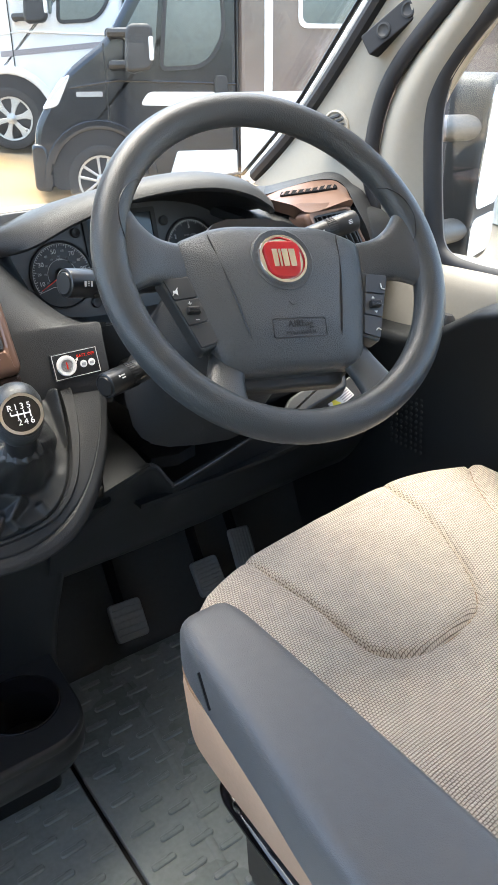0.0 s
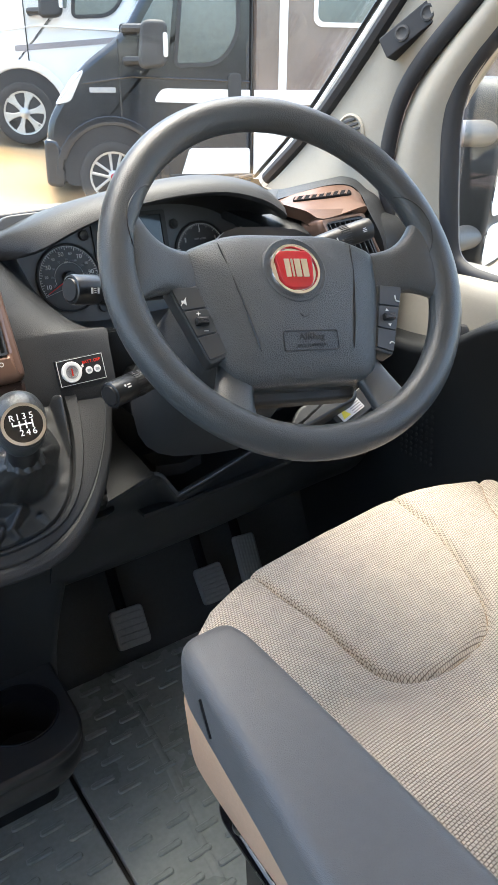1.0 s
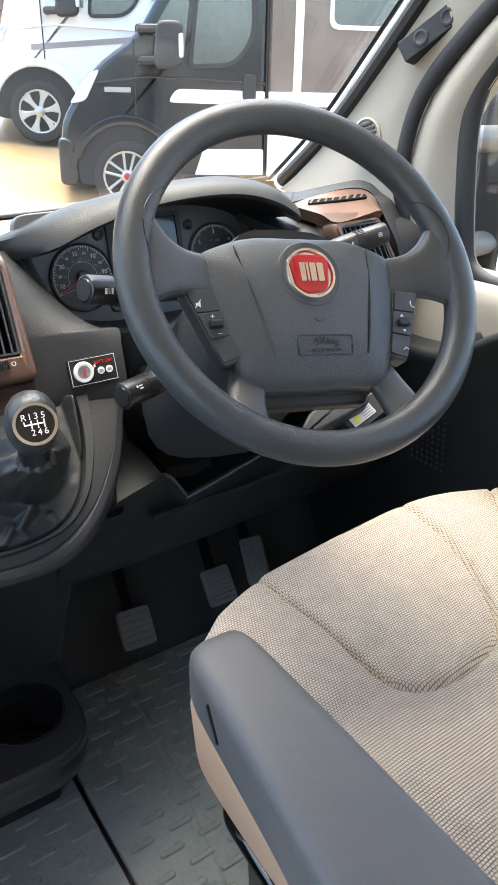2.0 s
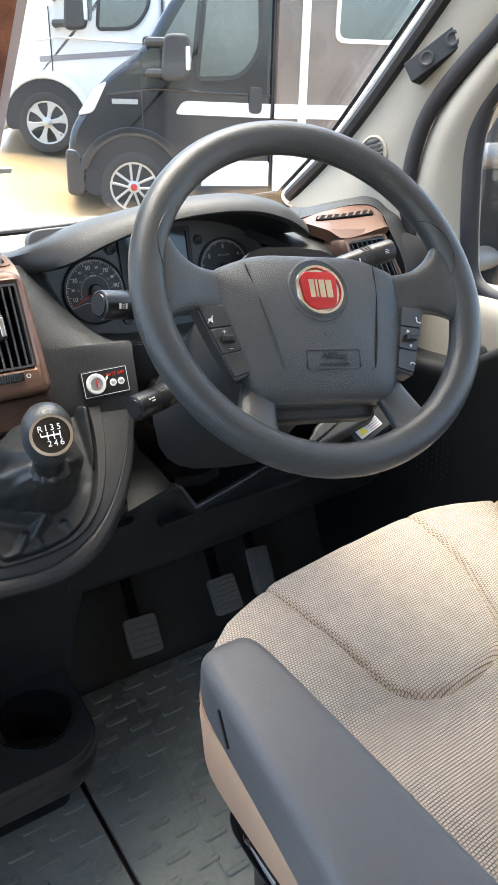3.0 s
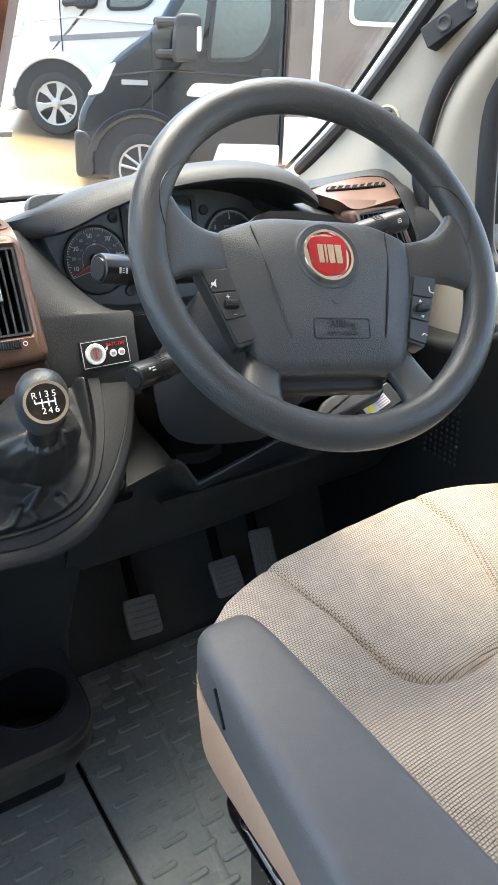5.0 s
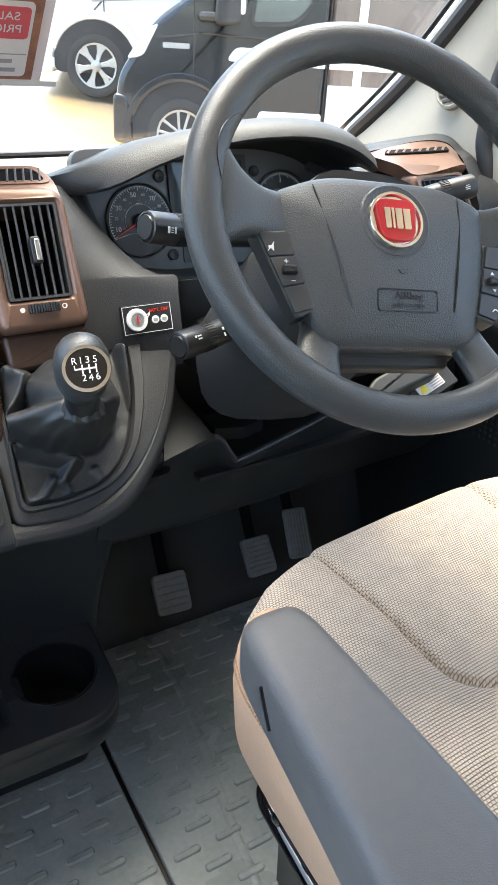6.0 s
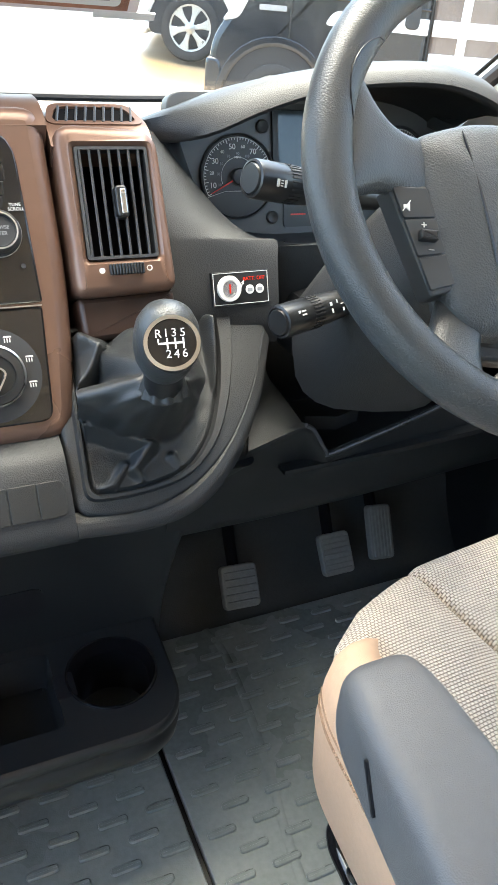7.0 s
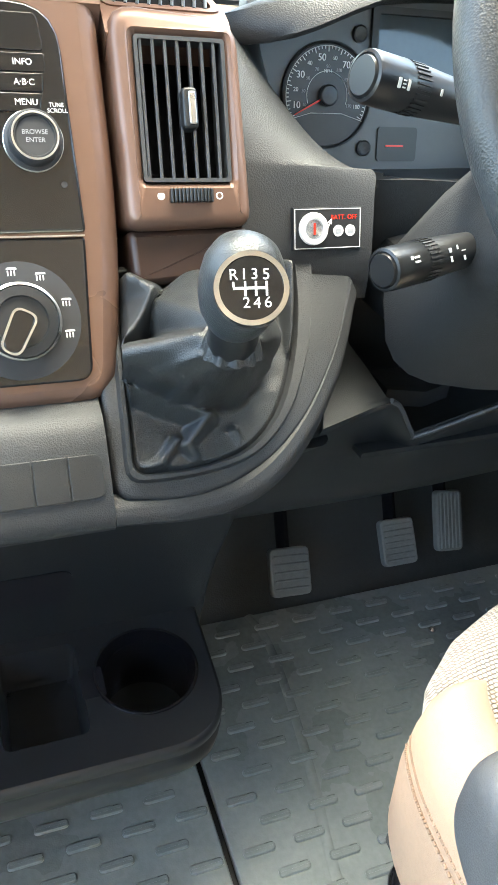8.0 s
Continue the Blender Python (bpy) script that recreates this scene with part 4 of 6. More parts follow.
part("upper_slot", slab(B(), rounded([(-0.62, 0.285), (-0.375, 0.285), (-0.37, 0.325), (-0.62, 0.325)], 0.015), plane((0, 0.262, 0), (1, 0, 0), (0, -1, 0)), 0.0015, -0.003), FRIT, cons)

# ---- gear lever ----
gear = empty("gear_lever", (-0.28, 0.15, 0.56))
tagged(gear, "black gear lever with leather gaiter and numbered knob", "gear lever")
neck = Vector((-0.276, 0.122, 0.642))
gn = Vector((0, -0.727, 0.687))
NX, NY, NZ = 0.009, 0.0373, 0.0905
# how far the gathered skirt reaches from the neck, by direction in degrees
SKIRT = ((-33, 0.036), (-10, 0.044), (15, 0.054), (60, 0.062), (90, 0.070), (121, 0.060), (146, 0.040), (170, 0.058), (190, 0.044), (212, 0.034), (240, 0.027), (280, 0.026), (327, 0.036), (350, 0.044), (375, 0.054))
# folds below the skirt: start, end, both heights
FOLDS = ((-0.050, 0.034, -0.023, 0.017, 0.026, 0.021), (-0.023, 0.017, 0.008, 0.003, 0.021, 0.022), (0.008, 0.003, -0.009, -0.016, 0.022, 0.014), (-0.009, -0.016, -0.003, -0.027, 0.014, 0.008),
         (-0.046, -0.030, -0.030, -0.027, 0.004, 0.010), (-0.030, -0.027, -0.016, -0.012, 0.010, 0.012), (-0.048, 0.116, -0.026, 0.094, 0.030, 0.045), (-0.026, 0.094, -0.040, 0.066, 0.045, 0.036), (-0.040, 0.066, -0.054, 0.044, 0.036, 0.030),
         (0.096, 0.118, 0.088, 0.050, 0.022, 0.010), (0.030, -0.010, 0.036, -0.024, 0.010, 0.005))


def skirt_reach(deg):
    deg = (deg + 33) % 360 - 33
    for (a, ra), (b, rb) in zip(SKIRT, SKIRT[1:]):
        if deg <= b:
            f = (deg - a) / (b - a)
            f = f * f * (3 - 2 * f)
            return ra + (rb - ra) * f
    return SKIRT[-1][1]


def gaiter_height(x, y):
    """Height of the leather over the panel: a gathered cone whose skirt drops to a folded bag."""
    dx, dy = x - NX, y - NY
    r, ang = math.hypot(dx, dy), math.degrees(math.atan2(dy, dx))
    L = skirt_reach(ang)
    r0 = 0.018
    lip = 0.046 + 0.010 * math.sin(radians(ang) * 2 + 0.6)
    if r < L:
        f = max(0.0, (r - r0) / (L - r0))
        h = NZ + (lip - NZ) * (0.55 * f + 0.45 * f * f)
        h += 0.0030 * math.cos(radians(ang) * 11 + 2 * math.sin(radians(ang))) * max(0.0, 1 - f * 1.7) * min(1.0, f * 6)
        h += 0.0035 * abs(noise.noise(Vector((x * 60, y * 60, 1.0)))) * f
    else:
        h = 0.003 + (lip - 0.003) * math.exp(-((r - L) / 0.0040) ** 1.4)
    for ax, ay, bx, by, ha, hb in FOLDS:
        ex, ey = bx - ax, by - ay
        k = max(0.0, min(1.0, ((x - ax) * ex + (y - ay) * ey) / (ex * ex + ey * ey)))
        d = math.hypot(x - ax - ex * k, y - ay - ey * k)
        t = (ha + (hb - ha) * k) - 1.9 * math.sqrt(d * d + 0.0016 ** 2) + 0.003
        q = 0.0012
        m = max(h, t)
        h = m + q * math.log(math.exp((h - m) / q) + math.exp((t - m) / q))
    return h


def even_loop(pts, n):
    """n points at even steps round a closed outline."""
    P = [Vector(p) for p in pts]
    P.append(P[0])
    run = [0.0]
    for a, b in zip(P, P[1:]):
        run.append(run[-1] + (b - a).length)
    out, i = [], 0
    for k in range(n):
        d = run[-1] * k / n
        while run[i + 1] < d:
            i += 1
        out.append(P[i].lerp(P[i + 1], (d - run[i]) / max(1e-9, run[i + 1] - run[i])))
    return out


rings = []
edge_loop = even_loop(inner_d, 170)
for k in range(64):
    t = k / 63
    loop = []
    for e in edge_loop:
        a = math.atan2(e.y - NY, e.x - NX)
        q = e.lerp(Vector((NX + 0.018 * math.cos(a), NY + 0.018 * math.sin(a))), t)
        h = gaiter_height(q.x, q.y) * min(1.0, t * 14)
        lean = -0.014 * math.exp(-((q.x + 0.046) / 0.016) ** 2 - ((q.y - 0.046) / 0.020) ** 2) * min(1.0, t * 9)
        w = noise.noise(Vector((q.x * 90, q.y * 90, 4.0))) * 0.0008 * min(1.0, t * 9)
        loop.append(PG @ Vector((q.x + lean, q.y, h + w - 0.002)))
    rings.append(loop)
part("gaiter", loft(B(), rings), GAITER, gear, "creased black leather gaiter", 80)
part("gaiter_top", loft(B(), [[neck + Vector(((0.0205 - 0.0016 * s + 0.0016 * math.cos(11 * a)) * math.cos(a), (0.0205 - 0.0016 * s + 0.0016 * math.cos(11 * a)) * math.sin(a), -0.010 + 0.005 * s)) for a in [2 * math.pi * k / 54 for k in range(54)]] for s in range(4)]), GAITER, gear, "gathered leather", 80)
AX = plane((-0.2775, 0.119, 0.640), (1, 0, 0), Vector((-0.10, -0.40, 0.90)))
part("neck", revolve(B(), [(0.0155, 0.0), (0.0165, 0.006), (0.0165, 0.014), (0.0175, 0.024), (0.018, 0.03)], AX, 28), SMOOTH, gear)
part("knob", revolve(B(), [(0.0168, 0.022), (0.0200, 0.028), (0.0238, 0.038), (0.0255, 0.050), (0.0255, 0.060), (0.0240, 0.071), (0.0200, 0.080), (0.0130, 0.0865), (0.006, 0.089), (0.0005, 0.0896)], AX, 32), RIMM, gear, "grained black knob")
KC = Vector((-0.2890, 0.0655, 0.7020))
KM = plane(KC, (1, -0.16, 0.0), Vector((-0.26, -0.70, 0.55)))
part("knob_ring", revolve(B(), [(0.0205, -0.010), (0.0212, 0.000), (0.0208, 0.0018), (0.0178, 0.0022), (0.0172, 0.0008), (0.001, 0.0008)], KM, 40), SILVER, gear, "satin silver ring")
part("knob_cap", revolve(B(), [(0.0174, 0.0009), (0.0174, 0.0016), (0.012, 0.0022), (0.001, 0.0024)], KM, 36), GLOSSB, gear)
for t, cx, cy in (("R", -0.0098, 0.007), ("1", -0.0040, 0.0072), ("3", 0.0018, 0.0072), ("5", 0.0082, 0.007), ("2", -0.0030, -0.0085), ("4", 0.0028, -0.0087), ("6", 0.0088, -0.0085)):
    words(t, 0.0086, KM @ Matrix.Translation((cx, cy, 0.0026)), PRINT, gear, "knob_number")
for x0, y0, x1, y1, top in ((-0.0102, -0.0010, 0.0088, 0.0004, 0.0028), (-0.0105, 0.0004, -0.0094, 0.0033, 0.0028), (-0.0041, -0.0046, -0.0029, 0.0034, 0.0029), (0.0018, -0.0046, 0.0030, 0.0034, 0.0029), (0.0077, -0.0046, 0.0089, 0.0034, 0.0029)):
    part("gate_line", slab(B(), rect(x0, y0, x1, y1), KM, top, 0.002), PRINT, gear)

# ---- battery switch plate ----
bat = empty("battery_switch_plate", (-0.15, 0.25, 0.66))
tagged(bat, "small black plate with round key switch and red letters", "switch plate")
BM = plane((-0.1535, 0.2497, 0.6690), (1, 0.02, 0), (0.02, -0.95, 0.32))
part("plate", slab(B(), rect(-0.031, -0.0165, 0.031, 0.0165), BM, 0.0012, -0.006, 0.0003), SMOOTH, bat)
part("plate_border", frame_ring(B(), rect(-0.0300, -0.0156, 0.0300, 0.0156), rect(-0.0294, -0.0150, 0.0294, 0.0150), BM, 0.0016, 0.0008), PRINT, bat)
part("key_switch", revolve(B(), [(0.0128, 0.001), (0.0128, 0.0035), (0.0120, 0.0045), (0.009, 0.0045), (0.0088, 0.004), (0.001, 0.004)], BM @ Matrix.Translation((-0.0135, 0.0, 0)), 32), PRINT, bat, "white round key switch")
part("switch_groove", revolve(B(), [(0.0078, 0.004), (0.0078, 0.0046), (0.0071, 0.0046), (0.0071, 0.004)], BM @ Matrix.Translation((-0.0135, 0.0, 0)), 28), PRINTG, bat)
part("switch_mark", slab(B(), rect(-0.0142, -0.0045, -0.0128, 0.0045), BM, 0.005, 0.003), NEEDLE, bat)
words("BATT. OFF", 0.0052, BM @ Matrix.Translation((0.0145, 0.0085, 0.0015)), NEEDLE, bat)
for cx in (0.0095, 0.0205):
    part("symbol_disc", revolve(B(), [(0.0046, 0.001), (0.0046, 0.0018), (0.0003, 0.0019)], BM @ Matrix.Translation((cx, -0.002, 0)), 20), PRINT, bat)
    part("symbol", slab(B(), rect(cx - 0.0026, -0.004, cx + 0.0026, -0.0006, 0.0006, 2), BM, 0.0022, 0.001), PRINTG, bat)
part("arrow", slab(B(), [(-0.002, -0.0015), (0.0012, 0.0045), (-0.0006, 0.0046), (0.0035, 0.0078), (0.0032, 0.0030), (0.0020, 0.0038), (-0.0010, -0.0018)], BM, 0.0018, 0.001), PRINT, bat)

# ---- steering column and stalks ----
col = empty("steering_column", (0.0, 0.25, 0.7))
tagged(col, "dark plastic steering column shroud with three stalks", "steering column")
AXC = Vector((0.055, 0.775, -0.629))
WC = Vector((-0.0215, 0.0055, 0.8218))
def ring_at(d, w, h, n=20, dx=0.0, up=0.0):
    c = WC + AXC * d
    u, v = Vector((0.982, -0.155, -0.105)), Vector((0.179, 0.612, 0.770))
    return [c + u * (w * math.copysign(abs(math.cos(a)) ** 0.6, math.cos(a)) + dx) + v * (h * math.copysign(abs(math.sin(a)) ** 0.6, math.sin(a)) + up) for a in [2 * math.pi * k / n for k in range(n)]]


part("shroud", loft(B(), [ring_at(0.035, 0.040, 0.040), ring_at(0.05, 0.058, 0.055), ring_at(0.09, 0.070, 0.062), ring_at(0.15, 0.080, 0.066, up=-0.012), ring_at(0.22, 0.088, 0.07, up=-0.025), ring_at(0.30, 0.09, 0.07, up=-0.04)]), DASH, col, "dark column shroud", 60)
part("shroud_collar", loft(B(), [ring_at(0.02, 0.030, 0.030), ring_at(0.03, 0.07, 0.066), ring_at(0.045, 0.072, 0.068), ring_at(0.05, 0.06, 0.056)]), SMOOTH, col, "", 60)
part("lower_shroud", block(B(), (-0.085, 0.17, 0.575), (0.17, 0.34, 0.655), 0.02), DASH, col)


part("column_cover", patch(B(), dense([[(-0.106, 0.272, 0.702), (-0.060, 0.262, 0.704), (-0.015, 0.268, 0.700)], [(-0.104, 0.284, 0.650), (-0.055, 0.270, 0.652), (-0.010, 0.272, 0.650)], [(-0.098, 0.305, 0.590), (-0.050, 0.290, 0.585), (0.0, 0.29, 0.58)]], 4), (0, 0.012, -0.002)), DASH, col, "grained cover beside the column")


part("ignition_lock", revolve(B(), [(0.021, -0.012), (0.021, 0.004), (0.019, 0.006), (0.016, 0.004), (0.015, -0.002), (0.001, -0.002)], plane((-0.074, 0.142, 0.650), (1, 0, 0), (-0.45, -0.80, 0.25)), 28), SLAT, col, "dark ignition lock barrel")


def stalk(a, b, r, name, marks):
    a, b = Vector(a), Vector(b)
    d = (b - a).normalized()
    M = plane(a, d.cross(Vector((0, 0, 1))), d)
    L = (b - a).length
    s = part(name, revolve(B(), [(0.0005, -0.001), (r * 0.72, -0.001), (r * 0.80, 0.0012), (r * 0.84, 0.0002), (r * 0.96, 0.001), (r, 0.004), (r, 0.030), (r * 0.97, 0.031), (r * 0.97, 0.045), (r * 0.98, 0.046), (r * 0.9, 0.07), (r * 0.55, L)], M, 32), SMOOTH, col, "black control stalk with white symbols")
    kb = B()
    for i in range(30):
        slab(kb, rect(-0.0006, 0.0, 0.0006, 0.012), M @ Matrix.Rotation(2 * math.pi * i / 30, 4, 'Z') @ Matrix.Translation((0, r * 0.96, 0.032)) @ Matrix.Rotation(radians(90), 4, 'X') @ Matrix.Rotation(radians(180), 4, 'Y'), 0.0008, -0.002)
    part("knurl", kb, TRIMB, s)
    mb = B()
    side = (Vector((-0.43, -0.4, 0.92)) - a)
    side = (side - d * side.dot(d)).normalized()
    S = plane(a + side * (r + 0.0002), d, side)
    for x, y, w, h in marks:
        slab(mb, rect(x - w, y - h, x + w, y + h, min(w, h) * 0.5, 2), S, 0.0003, -0.0004)
    part("symbol", mb, PRINT, s)
    return s


stalk((-0.197, 0.150, 0.797), (-0.03, 0.185, 0.765), 0.0155, "lamp_stalk", ((0.016, 0.0, 0.0012, 0.003), (0.020, 0.002, 0.0012, 0.0004), (0.020, 0.0, 0.0012, 0.0004), (0.020, -0.002, 0.0012, 0.0004), (0.024, 0.0, 0.001, 0.003), (0.053, 0.001, 0.0008, 0.002)))
stalk((-0.180, 0.112, 0.689), (-0.03, 0.165, 0.690), 0.0145, "cruise_stalk", ((0.013, 0.003, 0.001, 0.0012), (0.018, 0.003, 0.0025, 0.0007), (0.018, 0.000, 0.0025, 0.0007), (0.052, 0.002, 0.0012, 0.0016), (0.052, -0.004, 0.0008, 0.002), (0.060, 0.003, 0.0005, 0.0015), (0.066, 0.0, 0.002, 0.0004), (0.066, -0.005, 0.0008, 0.0016)))
stalk((0.190, 0.120, 0.825), (0.04, 0.150, 0.790), 0.0135, "wiper_stalk", ((0.014, 0.0, 0.003, 0.0004), (0.014, -0.002, 0.002, 0.0004), (0.014, 0.002, 0.0025, 0.0004), (0.053, 0.0, 0.0008, 0.002)))
part("adjuster_lever", slab(B(), rounded([(-0.03, -0.008), (0.10, -0.02), (0.125, 0.012), (0.02, 0.016)], 0.008), plane((0.075, 0.115, 0.580), (0.96, 0.1, 0.22), (-0.2, -0.55, 0.8)), 0.012, -0.015, 0.004), DARK, col)
lab = empty("warning_label", (0.17, 0.11, 0.58))
tagged(lab, "white warning label with yellow triangle under the wheel", "label")
LM = plane((0.176, 0.108, 0.590), (0.95, 0.1, 0.28), (-0.25, -0.60, 0.75))
part("sheet", slab(B(), rect(-0.028, -0.009, 0.012, 0.009, 0.001), LM, 0.0006, -0.002), PAPERW, lab)
part("triangle", slab(B(), [(-0.026, -0.006), (-0.012, -0.006), (-0.019, 0.008)], LM, 0.0010, 0.0), YELLOW, lab)
for i in range(5):
    part("text_bar", slab(B(), rect(-0.008, -0.0075 + 0.0034 * i, 0.010, -0.0060 + 0.0034 * i), LM, 0.0009, 0.0), BARS, lab)
part("label_holder", slab(B(), rect(-0.036, -0.017, 0.030, 0.017, 0.003), LM, -0.001, -0.035, 0.002), SMOOTH, lab)

# ---- steering wheel ----
sw = empty("steering_wheel", WC)
tagged(sw, "dark grey four-spoke steering wheel with red emblem", "steering wheel")
WM = plane(WC, (0.969, -0.226, -0.085), (-0.128, -0.769, 0.626))
RC = 0.1755


def wpt(x, y, z=0.0):
    return WM @ Vector((x, y, z))


bm = B()
loops = []
for k in range(97):
    a = 2 * math.pi * k / 96
    loops.append([wpt((RC + 0.0172 * math.cos(b)) * math.cos(a), (RC + 0.0172 * math.cos(b)) * math.sin(a), 0.0165 * math.sin(b)) for b in [2 * math.pi * j / 20 for j in range(20)]])
loft(bm, loops, cap=False)
bmesh.ops.remove_doubles(bm, verts=bm.verts, dist=1e-5)
part("rim", bm, RIMM, sw, "grained dark grey rim", 80)


def rim_pt(a, b, lift=0.0):
    r = 0.0172 + lift
    return wpt((RC + r * math.cos(b)) * math.cos(a), (RC + r * math.cos(b)) * math.sin(a), (0.0165 + lift) * math.sin(b))


for s in (-1, 1):
    line = []
    for k in range(15):
        f = k / 14
        a = radians(32 - 34 * f) if s > 0 else radians(148 + 34 * f)
        line.append(rim_pt(a, radians(168 - 62 * math.sin(math.pi * min(1.0, f * 1.25)) ** 0.6), 0.0001))
    part("rim_groove", tube(B(), line, 0.0006, 6), FRIT, sw, "thin dark moulding line")


def spoke(name, secs):
    """Skin through (centre, half width, half height, width direction) of a spoke."""
    loops = []
    for (x, y, z), w, h, ang in secs:
        e = Vector((math.cos(radians(ang)), math.sin(radians(ang)), 0))
        loops.append([wpt(x, y, z) + WM.to_3x3() @ (e * (w * math.copysign(abs(math.cos(t)) ** 0.7, math.cos(t))) + Vector((0, 0, h * math.copysign(abs(math.sin(t)) ** 0.8, math.sin(t))))) for t in [2 * math.pi * k / 20 for k in range(20)]])
    fine = [smooth_path([l[i] for l in loops], 4) for i in range(20)]
    return part(name, loft(B(), [[c[j] for c in fine] for j in range(len(fine[0]))]), RIMM, sw, "", 70)


for s in (-1, 1):
    spoke("spoke", [((s * 0.085, 0.002, -0.024), 0.026, 0.012, 90), ((s * 0.118, 0.006, -0.016), 0.024, 0.012, 90), ((s * 0.138, 0.010, -0.008), 0.030, 0.012, 90), ((s * 0.156, 0.014, -0.001), 0.046, 0.010, 90 + s * 4), ((s * 0.170, 0.014, 0.0), 0.060, 0.007, 90 + s * 5)])
    spoke("lower_spoke", [((s * 0.066, -0.085, -0.026), 0.020, 0.010, 0), ((s * 0.078, -0.115, -0.018), 0.019, 0.010, s * 12), ((s * 0.084, -0.138, -0.008), 0.022, 0.010, s * 20), ((s * 0.090, -0.152, 0.0), 0.036, 0.008, s * 28), ((s * 0.092, -0.160, 0.0), 0.050, 0.005, s * 30)])
part("hub_back", slab(B(), rounded([(-0.09, 0.02), (-0.075, -0.12), (0.075, -0.12), (0.09, 0.02)], 0.03), WM, -0.028, -0.05, 0.01), DARK, sw)
part("hub_lower", slab(B(), rounded([(-0.062, -0.108), (-0.057, -0.126), (0.057, -0.126), (0.062, -0.108)], 0.006), WM, -0.030, -0.045, 0.004), DARK, sw)
WP = WM @ Matrix.Translation((0, 0, -0.020))


def ppt(x, y, z=0.0):
    return WP @ Vector((x, y, z))


pad_o = rounded([(-0.108, 0.027), (-0.060, 0.046), (0.060, 0.046), (0.104, 0.027), (0.098, -0.030), (0.078, -0.102), (0.066, -0.113), (-0.068, -0.113), (-0.082, -0.102), (-0.102, -0.030)], [0.012, 0.05, 0.05, 0.012, 0.05, 0.015, 0.02, 0.02, 0.015, 0.05], 5)
bm = B()
lo = [[ppt(x, y, -0.012) for x, y in pad_o]]
for d, z in ((0.0, 0.004), (0.0015, 0.0085), (0.005, 0.012), (0.012, 0.0155), (0.03, 0.020), (0.045, 0.0225)):
    lo.append([ppt(x, y, z) for x, y in [(x * (1 - d / 0.105), (y + 0.033) * (1 - d / 0.08) - 0.033) for x, y in pad_o]])
loft(bm, lo)
pad = part("airbag_cover", bm, PAD, sw, "grained airbag cover", 50)
for s in (-1, 1):
    part("cover_groove", tube(B(), smooth_path([ppt(s * 0.073, 0.032, 0.0150), ppt(s * 0.0665, -0.005, 0.0206), ppt(s * 0.058, -0.045, 0.0222), ppt(s * 0.050, -0.083, 0.0205)], 5), [0.0004] + [0.0011] * 14 + [0.0003], 6), FRIT, pad)
part("emblem_dish", revolve(B(), [(0.0345, 0.012), (0.0345, 0.0222), (0.0330, 0.0232), (0.0285, 0.0220), (0.001, 0.0218)], WP, 40), PAD, pad)
part("emblem_ring", revolve(B(), [(0.0275, 0.018), (0.0275, 0.0235), (0.0262, 0.0255), (0.0238, 0.0255), (0.0225, 0.023), (0.001, 0.0228)], WP, 48), CHROME, pad, "chrome ring")
part("emblem_field", slab(B(), rounded([(-0.0210, 0.0190), (0.0210, 0.0190), (0.0165, -0.0205), (-0.0165, -0.0205)], [0.011, 0.011, 0.012, 0.012], 6), WP, 0.0262, 0.021, 0.0012), RED, pad, "deep red shield")
for i, (x0, w) in enumerate(((-0.0120, 0.0055), (-0.0050, 0.0022), (-0.0012, 0.0062), (0.0065, 0.0065))):
    part("emblem_bar", slab(B(), rounded([(x0, -0.0095), (x0 + w, -0.0095), (x0 + w + 0.0004, 0.0100), (x0 - 0.0003, 0.0100)], 0.0008, 2), WP, 0.0272, 0.0255, 0.0004, 1), CHROME, pad)
AM = WP @ Matrix.Translation((0.0037, -0.0735, 0.0214)) @ Matrix.Rotation(radians(7.0), 4, 'X')
part("airbag_frame", frame_ring(B(), rect(-0.0298, -0.0100, 0.0298, 0.0100, 0.003), rect(-0.0290, -0.0092, 0.0290, 0.0092, 0.0025), AM, 0.0008, -0.004), FRIT, pad)
words("AIRbag", 0.0098, AM @ Matrix.Translation((0.0008, 0.0036, 0.0009)), FRIT, pad)
words("MULTI SYSTEM", 0.0050, AM @ Matrix.Translation((0.0003, -0.0052, 0.0009)), FRIT, pad)
part("horn_mark", tube(B(), smooth_path([ppt(-0.003, -0.0455, 0.0228), ppt(0.0, -0.049, 0.0228), ppt(0.005, -0.0475, 0.0228), ppt(0.007, -0.0445, 0.0228)], 4), 0.0004, 6), FRIT, pad)
WB = WM @ Matrix.Translation((0, 0, -0.015))


def bpt(x, y, z=0.0):
    return WB @ Vector((x, y, z))


